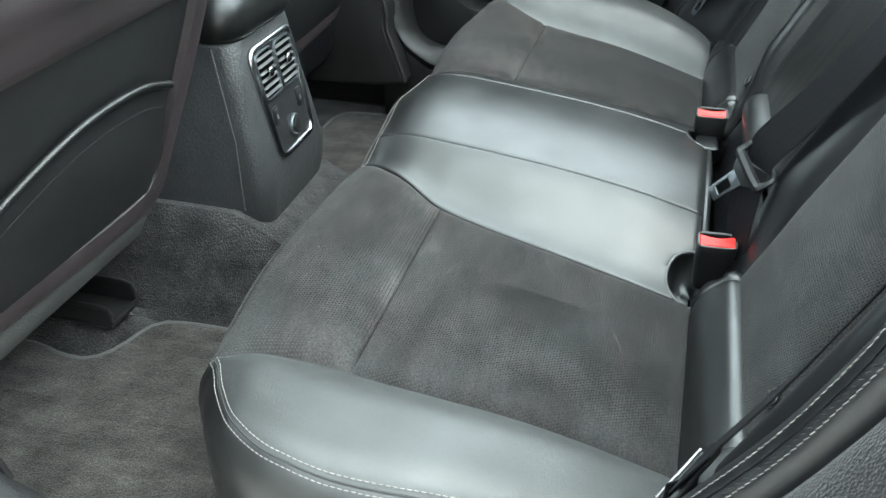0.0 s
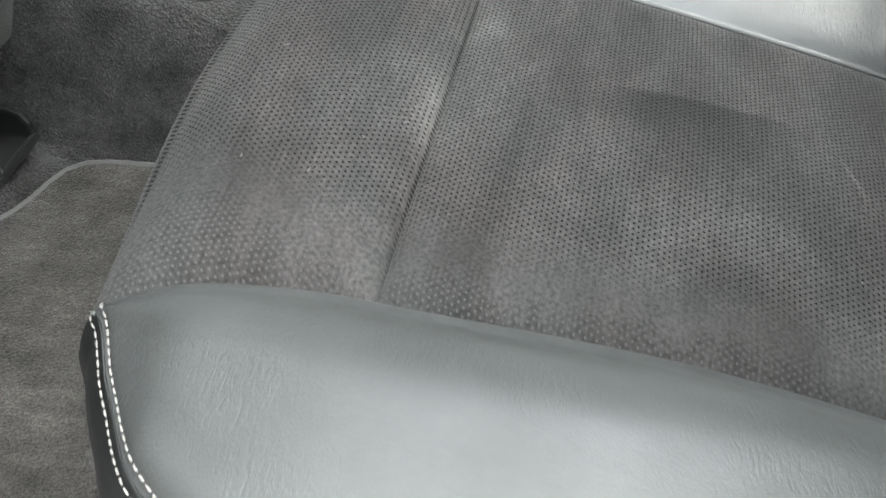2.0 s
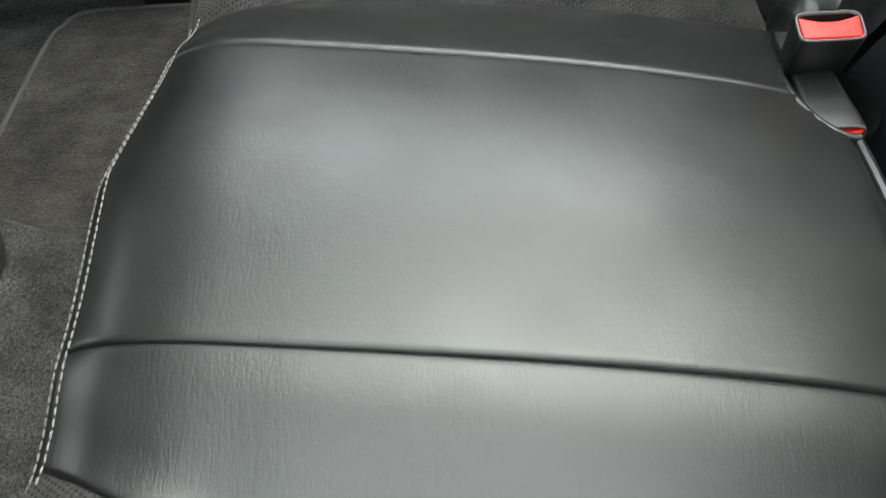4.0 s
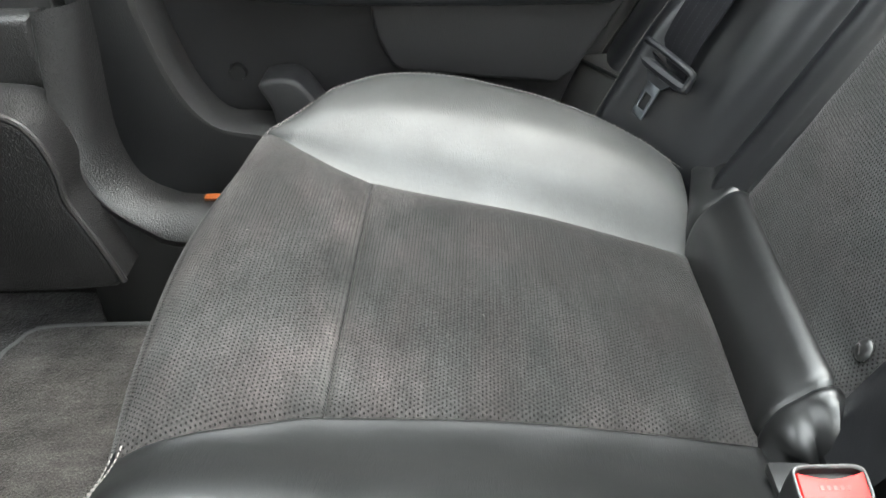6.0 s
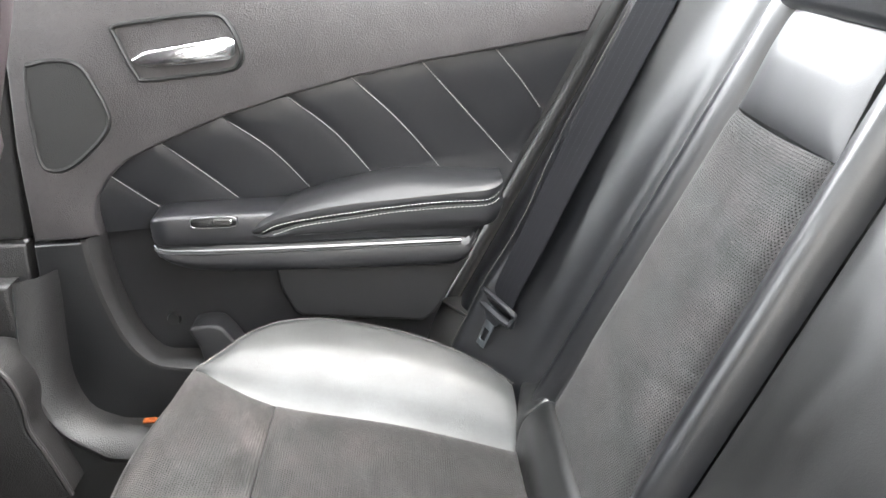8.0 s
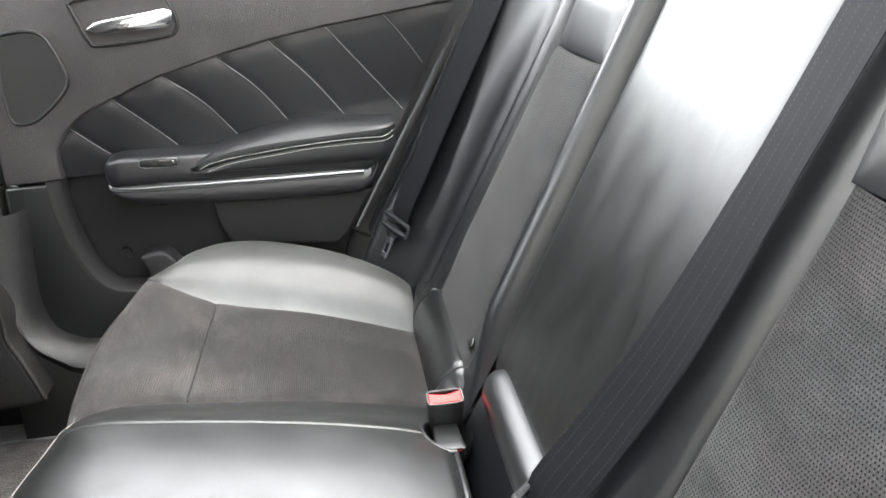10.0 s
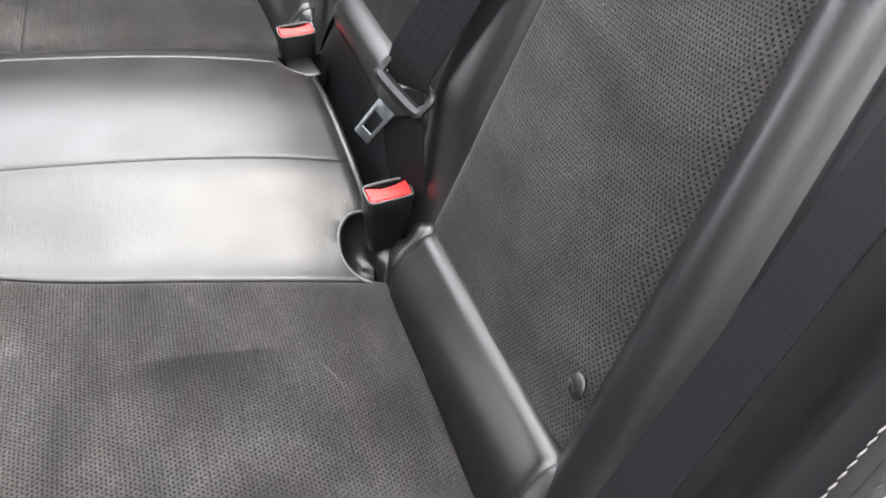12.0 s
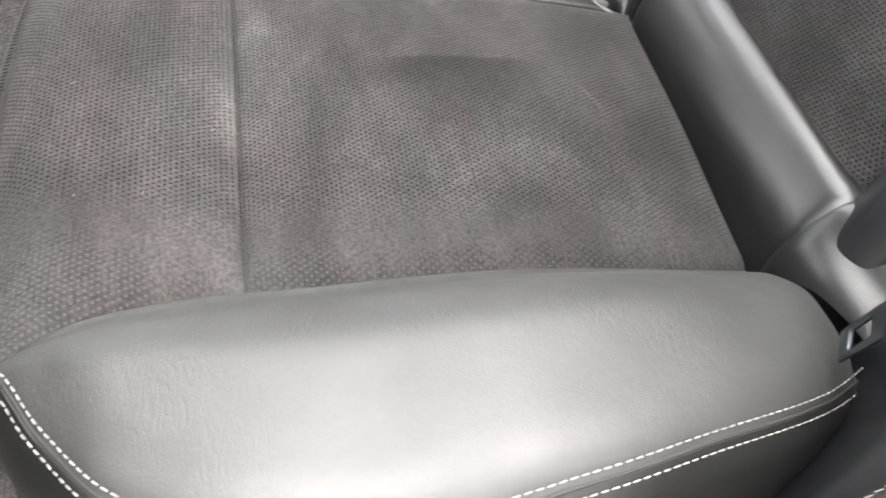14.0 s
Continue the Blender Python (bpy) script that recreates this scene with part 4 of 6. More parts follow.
def tongue(a, b, tip, parent, bar=False):
    """A belt tongue: plastic-wrapped bar between a and b with a slot for the webbing, and a steel blade to the tip."""
    a, b, tip = Vector(a), Vector(b), Vector(tip)
    x = (b - a).normalized()
    mid = (a + b) / 2
    down = tip - mid
    down = (down - x * down.dot(x)).normalized()
    n = x.cross(down).normalized()
    L = (b - a).length
    ring = spline([mid + x * (L / 2 + 0.003) * k + down * d + n * e for k, d, e in ((-1, 0.002, 0), (-1.02, -0.010, 0.002), (-0.8, -0.013, 0.006), (0, -0.0135, 0.006), (0.8, -0.013, 0.006), (1.02, -0.010, 0.002), (1, 0.002, 0), (0.9, 0.006, 0), (0, 0.007, 0), (-0.9, 0.006, 0), (-1, 0.002, 0))], 56)
    thin = 0.72 if bar else 1.0
    radii = [0.0040 * thin + 0.0026 * thin * max(0.0, (q - mid).dot(down) / 0.007) for q in ring]
    body = part("tongue_frame", tube(ring, radii, 8, up=n), TONGUE_BLACK if bar else TONGUE, parent, "dark grey plastic tongue frame")
    shoulder = [mid + x * u + down * d for u, d in ((-0.022, 0.008), (0.022, 0.008), (0.018, 0.016), (0.0125, 0.022), (-0.0125, 0.022), (-0.018, 0.016))]
    part("shoulder", prism([p - n * 0.0016 for p in shoulder], n * 0.0032, 0.001), TONGUE_BLACK if bar else TONGUE, body)
    hole = [(-0.0055, 0.033), (0.0055, 0.033), (0.0055, 0.051), (-0.0055, 0.051)]
    outer = [mid + x * u + down * d for u, d in ((-0.0105, 0.020), (0.0105, 0.020), (0.0092, 0.060), (-0.0092, 0.060))]
    inner = [mid + x * u + down * d for u, d in hole]
    vs, fs = [], []
    for lev in (-0.0012, 0.0012):
        vs += [p + n * lev for p in outer] + [p + n * lev for p in inner]
    for i in range(4):
        j = (i + 1) % 4
        fs += [(i, j, 4 + j, 4 + i), (8 + j, 8 + i, 12 + i, 12 + j), (j, i, 8 + i, 8 + j), (4 + i, 4 + j, 12 + j, 12 + i)]
    bm = bmesh.new()
    bv = [bm.verts.new(v) for v in vs]
    for f in fs:
        bm.faces.new([bv[i] for i in f])
    bmesh.ops.recalc_face_normals(bm, faces=bm.faces[:])
    bmesh.ops.bevel(bm, geom=bm.edges[:], offset=0.0006, segments=1, affect="EDGES")
    part("blade", bm, STEEL, body, "steel latch blade with a square hole")
    if bar:
        # bright bar added to stand for the highlight along the slot's edge
        part("slot_glint", tube([mid + x * L * k - down * 0.002 - n * 0.0045 for k in (-0.46, 0.0, 0.46)], 0.0010, 8), SATIN, body, "bright metal bar added as the glint on the slot edge")
    return mid, x, down, n


def seat_belt(label, a, b, tip, path, across_top, lower=None, bar=False):
    t = thing("seat_belt", path[-1], label, "seat belt", "rear seat belts")
    mid, x, _, n = tongue(a, b, tip, t, bar)
    first = [mid - n * 0.001, mid + Vector((0.021, 0.001, 0.044))] if bar else [mid + Vector((0.006, 0, 0.0))]
    pts = spline(first + [Vector(p) for p in path], 40)
    ac = [x.lerp(Vector(across_top).normalized(), min(1, k / 26)).normalized() for k in range(40)]
    part("webbing", ribbon(pts, ac, 0.049, 0.0016), WEB, t, "woven black webbing")
    if lower:
        pts = spline([mid] + [Vector(p) for p in lower], 20)
        ac = [x for k in range(20)]
        part("lap_webbing", ribbon(pts, ac, 0.046, 0.0016), WEB, t)
    return t


seat_belt("black outboard seat belt with its tongue hanging beside the cushion", (0.068, -0.603, 0.360), (0.037, -0.656, 0.352), (0.039, -0.622, 0.286),
          [(0.108, -0.629, 0.470), (0.130, -0.632, 0.525), (0.160, -0.636, 0.60), (0.262, -0.65, 0.84)], (-0.53, -0.85, 0.0),
          [(0.05, -0.650, 0.31), (0.055, -0.685, 0.20)], True)
seat_belt("black outboard seat belt with its tongue hanging against the side wing", (0.067, 0.631, 0.356), (0.034, 0.693, 0.366), (0.022, 0.652, 0.295),
          [(0.066, 0.656, 0.398), (0.094, 0.650, 0.460), (0.153, 0.648, 0.588), (0.272, 0.630, 0.84)], (-0.75, 0.66, 0.1), [(0.05, 0.69, 0.31), (0.06, 0.72, 0.20)])
seat_belt("black centre seat belt hanging down over the backrest", (0.094, -0.172, 0.409), (0.114, -0.206, 0.386), (0.066, -0.193, 0.334),
          [(0.112, -0.190, 0.42), (0.152, -0.205, 0.49), (0.205, -0.228, 0.60), (0.320, -0.25, 0.85)], (0.1, -1, 0.0), [(0.10, -0.200, 0.33), (0.105, -0.205, 0.26)])

# ---- far rear door ----


def xz(pts, y):
    return [Vector((a, y, b)) for a, b in pts]


def smooth2(pts, n):
    return [(p.x, p.z) for p in spline([(a, 0, b) for a, b in pts], n)]


def gap_x(z):
    """Rear edge of the door opening."""
    return -0.016 + (z - 0.299) * 0.566


def door_x(z):
    """Rear edge of the door's trim."""
    return 0.09 + (z - 0.548) * 0.5


door = thing("rear_door", (-0.25, 0.78, 0.165), "closed black rear car door with white-stitched insert and padded armrest", "car door")
QTOP = [(0.19, 0.729), (0.057, 0.714), (-0.043, 0.700), (-0.14, 0.682), (-0.23, 0.660), (-0.321, 0.634), (-0.408, 0.600), (-0.453, 0.580), (-0.484, 0.555), (-0.505, 0.525), (-0.511, 0.495), (-0.508, 0.472)]
RIM_IN = [(-0.512, 0.471), (-0.512, 0.430), (-0.503, 0.370), (-0.483, 0.307), (-0.455, 0.271), (-0.42, 0.266), (-0.35, 0.262), (-0.12, 0.26)]
RIM_OUT = [(-0.533, 0.471), (-0.529, 0.415), (-0.518, 0.362), (-0.500, 0.308), (-0.474, 0.274), (-0.44, 0.257), (-0.36, 0.248), (-0.12, 0.246)]
FRONT_LOW = [(-0.602, 0.459), (-0.604, 0.352), (-0.611, 0.275), (-0.602, 0.22), (-0.560, 0.176), (-0.50, 0.165)]
part("backing", prism(xz([(-0.60, 0.815), (door_x(0.815), 0.815), (door_x(0.3), 0.30), (door_x(0.3) - 0.05, 0.17), (-0.50, 0.165), (-0.56, 0.176), (-0.602, 0.22), (-0.608, 0.275), (-0.602, 0.46)], 0.772), Vector((0, 0.06, 0)), 0.004), PLASTIC_DARK, door)
up = [(-0.58, 0.825), (-0.1, 0.825), (door_x(0.815) - 0.002, 0.815)] + [(door_x(0.733) - 0.002, 0.733)] + QTOP[1:] + [(-0.532, 0.4685), (-0.601, 0.4665), (-0.5985, 0.60), (-0.586, 0.73)]
part("upper_panel", prism(xz(up, 0.724), Vector((0, 0.05, 0)), 0.005, 3), PLASTIC_GREY, door, "grained dark grey upper door panel")
low = [(-0.601, 0.4625), (-0.532, 0.4645)] + RIM_OUT[1:] + [(-0.08, 0.25), (-0.09, 0.17)] + FRONT_LOW[::-1]
part("lower_panel", prism(xz(low, 0.720), Vector((0, 0.05, 0)), 0.004, 3), PLASTIC_LOW, door, "smooth black lower door panel")
a, b = smooth2(RIM_IN, 40), smooth2(RIM_OUT, 40)
rows = []
for (xi, zi), (xo, zo) in zip(a, b):
    rows.append([Vector((xi, 0.766, zi)), Vector((xi, 0.742, zi)), Vector((xi * 0.85 + xo * 0.15, 0.730, zi * 0.85 + zo * 0.15)), Vector((xi * 0.4 + xo * 0.6, 0.716, zi * 0.4 + zo * 0.6)), Vector((xo, 0.7155, zo)), Vector((xo, 0.724, zo))])
part("pocket_rim", grid(rows), PLASTIC_SILL, door, "pale grained edge of the door pocket")

# quilted insert
SEAMS = list(zip([(-0.484, 0.555), (-0.408, 0.600), (-0.321, 0.634), (-0.230, 0.660), (-0.140, 0.682), (-0.043, 0.700), (0.057, 0.714)],
                 [(-0.454, 0.523), (-0.356, 0.553), (-0.251, 0.594), (-0.162, 0.615), (-0.073, 0.624), (0.022, 0.621), (0.099, 0.666)],
                 [(-0.413, 0.489), (-0.297, 0.491), (-0.200, 0.505), (-0.114, 0.530), (-0.012, 0.530), (0.084, 0.545), (0.124, 0.624)]))
seam_lines = [smooth2((t, ((t[0] + b[0]) / 2 * 0.6 + m[0] * 0.4, (t[1] + b[1]) / 2 * 0.6 + m[1] * 0.4), b), 30) for t, m, b in SEAMS]
zt = curve1([q[0] for q in QTOP[::-1][2:]], [q[1] for q in QTOP[::-1][2:]])
rows = []
NX, NZ = 150, 44
for i in range(NX + 1):
    x = -0.509 + (0.181 + 0.509) * i / NX
    top = float(zt(max(-0.509, min(0.19, x)))) + 0.002
    bot = 0.468
    if x > door_x(bot):
        bot = min(top - 0.004, 0.548 + (x - 0.09) / 0.5)
    rows.append([(x, bot + (top - bot) * j / NZ) for j in range(NZ + 1)])
flat = np.array([p for r in rows for p in r])
d = np.full(len(flat), 9.0)
for ln in seam_lines:
    d = np.minimum(d, far_from(flat, ln))
rim = np.minimum(far_from(flat, [(q[0], q[1]) for q in QTOP]), 0.03) / 0.03


def insert_y(x, z):
    return 0.742 + 0.026 * min(1, max(0, (float(zt(max(-0.509, min(0.19, x)))) - z) / 0.15))


yy = np.array([insert_y(x, z) for x, z in flat]) - 0.0028 * (1 - np.exp(-d / 0.009)) + 0.003 * (1 - rim) ** 2
geo = [[Vector((flat[i * (NZ + 1) + j][0], yy[i * (NZ + 1) + j], flat[i * (NZ + 1) + j][1])) for j in range(NZ + 1)] for i in range(NX + 1)]
insert = part("quilted_insert", grid(geo, flip=False), LEATHER_DOOR, door, "soft black leather insert with slanting white seams")
for ln in seam_lines:
    part("seam", stitches([(x, insert_y(x, z) - 0.0008, z) for x, z in ln], Vector((0, -1, 0)), length=0.0042, gap=0.0004, r=0.00062), THREAD, insert, kind="stuff")

# armrest
AZ_LO = curve1([-0.435, -0.425, -0.405, -0.372, -0.268, -0.1, -0.01, 0.012, 0.032, 0.052], [0.474, 0.445, 0.428, 0.416, 0.410, 0.408, 0.408, 0.420, 0.460, 0.500])
AZ_HI = curve1([-0.435, -0.431, -0.42, -0.40, 0.06], [0.485, 0.498, 0.505, 0.508, 0.507])
AY = curve1([0.407, 0.4082, 0.411, 0.416, 0.43, 0.449, 0.453, 0.4575, 0.461, 0.475, 0.499, 0.5045, 0.5075, 0.510], [0.765, 0.732, 0.714, 0.7055, 0.7005, 0.7025, 0.7055, 0.7065, 0.7025, 0.7005, 0.7025, 0.708, 0.722, 0.765])
rows = []
for i in range(91):
    u = i / 90
    x = -0.435 + 0.486 * (u ** 1.6 * 0.5 + u * 0.5)
    lo, hi = float(AZ_LO(x)), float(AZ_HI(x))
    row = []
    for j in range(61):
        v = 0.5 - 0.5 * math.cos(math.pi * j / 60)
        z = lo + (hi - lo) * v
        q = z if z > 0.452 or lo > 0.44 else 0.407 + (z - lo) / max(0.001, 0.452 - lo) * 0.045
        if z > 0.49:
            q = 0.49 + (z - 0.49) / max(0.001, hi - 0.49) * 0.020 if hi > 0.492 else z
        nose = 0.030 * (1 - math.sqrt(max(0.0, 1 - max(0.0, 1 - (x + 0.436) / 0.030) ** 2)))
        tail = 0.030 * max(0.0, (x - 0.02) / 0.032) ** 2
        row.append(Vector((x, min(0.768, float(AY(q)) + nose + tail), z)))
    rows.append(row)
part("armrest_base", grid(rows, flip=True), LEATHER_DOOR, door, "black leather-covered armrest body")
PX = [-0.296, -0.288, -0.276, -0.254, -0.224, -0.151, -0.079, -0.007, 0.035, 0.053, 0.064]
PAD_LOW = curve1(PX, [0.477, 0.474, 0.4725, 0.4715, 0.471, 0.471, 0.471, 0.472, 0.474, 0.480, 0.496])
PAD_ST2 = curve1(PX, [0.4775, 0.4745, 0.4733, 0.477, 0.486, 0.495, 0.503, 0.506, 0.507, 0.510, 0.519])
PAD_ST1 = curve1(PX, [0.4785, 0.4770, 0.4790, 0.489, 0.495, 0.504, 0.511, 0.515, 0.515, 0.519, 0.529])
PAD_RIDGE = curve1(PX, [0.479, 0.482, 0.489, 0.500, 0.508, 0.519, 0.524, 0.529, 0.532, 0.534, 0.537])
PAD_TOP = curve1(PX, [0.480, 0.488, 0.495, 0.503, 0.515, 0.534, 0.545, 0.541, 0.538, 0.537, 0.538])


def pad_y(x):
    """How far the pad's face stands back at its rounded ends."""
    e = max(0.0, 1 - (x + 0.2965) / 0.03)
    return 0.692 + 0.030 * (1 - math.sqrt(max(0.0, 1 - e * e))) + 0.016 * max(0.0, (x - 0.035) / 0.03) ** 2


rows = []
for i in range(81):
    x = -0.296 + 0.360 * (0.5 - 0.5 * math.cos(math.pi * i / 80))
    lo, s2, s1, rg, tp = (float(f(x)) for f in (PAD_LOW, PAD_ST2, PAD_ST1, PAD_RIDGE, PAD_TOP))
    y0 = pad_y(x)
    mid = (s2 + s1) / 2
    prof = [(0.765, lo + 0.001), (y0 + 0.012, lo), (y0 + 0.005, lo + 0.0012), (y0 + 0.001, lo * 0.8 + s2 * 0.2), (y0 - 0.001, (lo + s2) / 2), (y0, s2 - 0.001), (y0 + 0.0006, mid - 0.0012), (y0 + 0.0022, mid), (y0 + 0.0004, mid + 0.0012),
            (y0 - 0.0012, s1 + 0.001), (y0 - 0.002, s1 * 0.6 + rg * 0.4), (y0 - 0.001, s1 * 0.2 + rg * 0.8), (y0 + 0.003, rg), (y0 + 0.010, rg + (tp - rg) * 0.3 + 0.002), (0.725, rg + (tp - rg) * 0.68 + 0.002), (0.745, tp), (0.768, tp + 0.001)]
    rows.append([Vector((x, min(0.768, a), b)) for a, b in prof])
vs, fs = grid(rows)
n = len(rows[0])
armpad = part("armrest_pad", (vs, list(fs) + [tuple(range(len(vs) - n, len(vs)))]), LEATHER_PAD, door, "padded leather armrest with white double stitching")
for line, x0, o in ((PAD_ST1, -0.272, -0.0016), (PAD_ST2, -0.258, -0.0004)):
    part("stitching", stitches([(x, pad_y(x) + o, float(line(x))) for x in np.linspace(x0, 0.062, 70)], Vector((0, -1, 0)), r=0.0006, lift=0.0007), THREAD, armpad, kind="stuff")
strip = spline([(-0.430, 0.712, 0.459), (-0.420, 0.703, 0.4555), (-0.39, 0.7005, 0.4535), (-0.3, 0.700, 0.4525), (-0.1, 0.700, 0.4535), (0.004, 0.700, 0.4545)], 50)
part("chrome_strip", tube(strip, [0.0010 + 0.0013 * min(1, k / 26) for k in range(50)], 8, flat=1.0), SATIN, door, "thin bright chrome trim strip")
part("strip_groove", tube([p + Vector((0, 0.002, -0.006)) for p in strip], 0.002, 6), RUBBER, door)
part("strip_groove", tube([(x, 0.7035, 0.4695 + 0.006 * max(0, x + 0.1)) for x in np.linspace(-0.26, 0.018, 12)], 0.0018, 6), RUBBER, door)
sw = part("window_switch", box((-0.339, 0.702, 0.4955), (0.066, 0.010, 0.014), 0.004), PLASTIC_SMOOTH, door)
part("switch_surround", tube([(-0.339 + 0.032 * math.copysign(abs(math.cos(t)) ** 0.35, math.cos(t)), 0.6965, 0.4955 + 0.0075 * math.copysign(abs(math.sin(t)) ** 0.5, math.sin(t))) for t in np.linspace(0, 2 * math.pi, 41)], 0.0008, 6, up=(0, 1, 0), cap=False), SATIN, sw)
part("switch_rocker", box((-0.327, 0.6955, 0.4955), (0.022, 0.005, 0.010), 0.002, Matrix.Rotation(0.2, 3, "X")), PLASTIC, sw)
part("switch_recess", box((-0.3515, 0.6962, 0.4955), (0.020, 0.002, 0.010), 0.001), RUBBER, sw)
part("switch_tip", box((-0.315, 0.6935, 0.497), (0.005, 0.003, 0.006), 0.001), CHROME, sw)
kick = [(-0.268, 0.412), (-0.262, 0.370), (-0.247, 0.336), (-0.235, 0.327), (-0.055, 0.310), (-0.035, 0.325), (door_x(0.412) - 0.004, 0.412)]
part("kick_panel", prism(xz(kick, 0.735), Vector((0, 0.035, 0)), 0.006, 3), PLASTIC_DARK, door, "dull plastic kick panel")
part("bottle_holder", prism(xz(smooth2([(-0.385, 0.26), (-0.390, 0.295), (-0.401, 0.320), (-0.388, 0.328), (-0.361, 0.329), (-0.346, 0.317), (-0.330, 0.29), (-0.32, 0.26)], 28), 0.712), Vector((0, 0.05, 0)), 0.006, 3), PLASTIC_DARK, door)
plug = bmesh.new()
bmesh.ops.create_cone(plug, cap_ends=True, segments=24, radius1=0.011, radius2=0.009, depth=0.006)
bmesh.ops.rotate(plug, cent=(0, 0, 0), matrix=Matrix.Rotation(radians(90), 3, "X"), verts=plug.verts)
bmesh.ops.translate(plug, vec=(-0.438, 0.769, 0.315), verts=plug.verts)
part("screw_cap", plug, PLASTIC_SMOOTH, door)

# speaker and handle
spk = [(-0.562, 0.713), (-0.528, 0.719), (-0.495, 0.713), (-0.479, 0.686), (-0.466, 0.642), (-0.481, 0.613), (-0.526, 0.577), (-0.556, 0.571), (-0.568, 0.585), (-0.569, 0.64), (-0.566, 0.69)]
loop = smooth2(spk + spk[:1], 72)
ring = part("speaker_surround", tube([(x, 0.7235, z) for x, z in loop], 0.0035, 8, up=(0, 1, 0), cap=False), PLASTIC_SMOOTH, door)
GRILLE = mat("speaker_grille", (0.0045, 0.0042, 0.0042), 0.6, grain=0.0003, grain_size=0.0014)
part("grille", prism(xz([(-0.518 + (x + 0.518) * 0.97, 0.644 + (z - 0.644) * 0.97) for x, z in loop[:-1]], 0.7215), Vector((0, 0.003, 0)), 0.001, 1), GRILLE, ring, "fine black speaker mesh")
bz = [(-0.446, 0.757), (-0.430, 0.764), (-0.318, 0.774), (-0.290, 0.762), (-0.276, 0.722), (-0.283, 0.704), (-0.303, 0.697), (-0.408, 0.688), (-0.423, 0.697), (-0.436, 0.728)]
bzl = smooth2(bz + bz[:1], 60)
cx, cz = -0.362, 0.731
rows = []
for k, yy2 in ((1.0, 0.7245), (0.985, 0.7232), (0.93, 0.7236), (0.88, 0.7252), (0.82, 0.731), (0.76, 0.742), (0.70, 0.753), (0.62, 0.758), (0.3, 0.759), (0.02, 0.759)):
    rows.append([Vector((cx + (x - cx) * k, yy2, cz + (z - cz) * k)) for x, z in bzl[:-1]])
part("bezel_gap", tube([(x, 0.7238, z) for x, z in bzl], 0.0012, 6, up=(0, 1, 0), cap=False), RUBBER, door)
part("bezel_rim", tube([(cx + (x - cx) * 0.955, 0.7222, cz + (z - cz) * 0.955) for x, z in bzl], 0.0030, 8, up=(0, 1, 0), cap=False), PLASTIC_SMOOTH, door)
bez = part("handle_bezel", grid(rows, closed=True, flip=True), PLASTIC_DARK, door, "recessed black door handle cup")
rows = []
for i in range(29):
    u = i / 28
    x = -0.418 + 0.133 * u
    e = min(1, math.sin(math.pi * min(0.5, u * 3.2)))
    h = 0.0025 + 0.0075 * e + 0.0055 * u * (1 if u < 0.93 else (1 - u) / 0.07)
    zc = 0.7175 + 0.012 * u
    yc = 0.722 - 0.016 * math.sin(math.pi * min(1, u * 0.8 + 0.12)) - 0.002
    w = 0.006 if i < 28 else 0.003
    rows.append([Vector((x, yc + w * math.cos(t), zc + h * math.copysign(abs(math.sin(t)) ** 0.8, math.sin(t)))) for t in (2 * math.pi * k / 18 for k in range(18))])
vs, fs = grid(rows, closed=True)
part("pull_handle", (vs, list(fs) + [tuple(range(18))[::-1], tuple(range(len(vs) - 18, len(vs)))]), CHROME, bez, "polished chrome pull handle")

# ---- body side, both sides ----


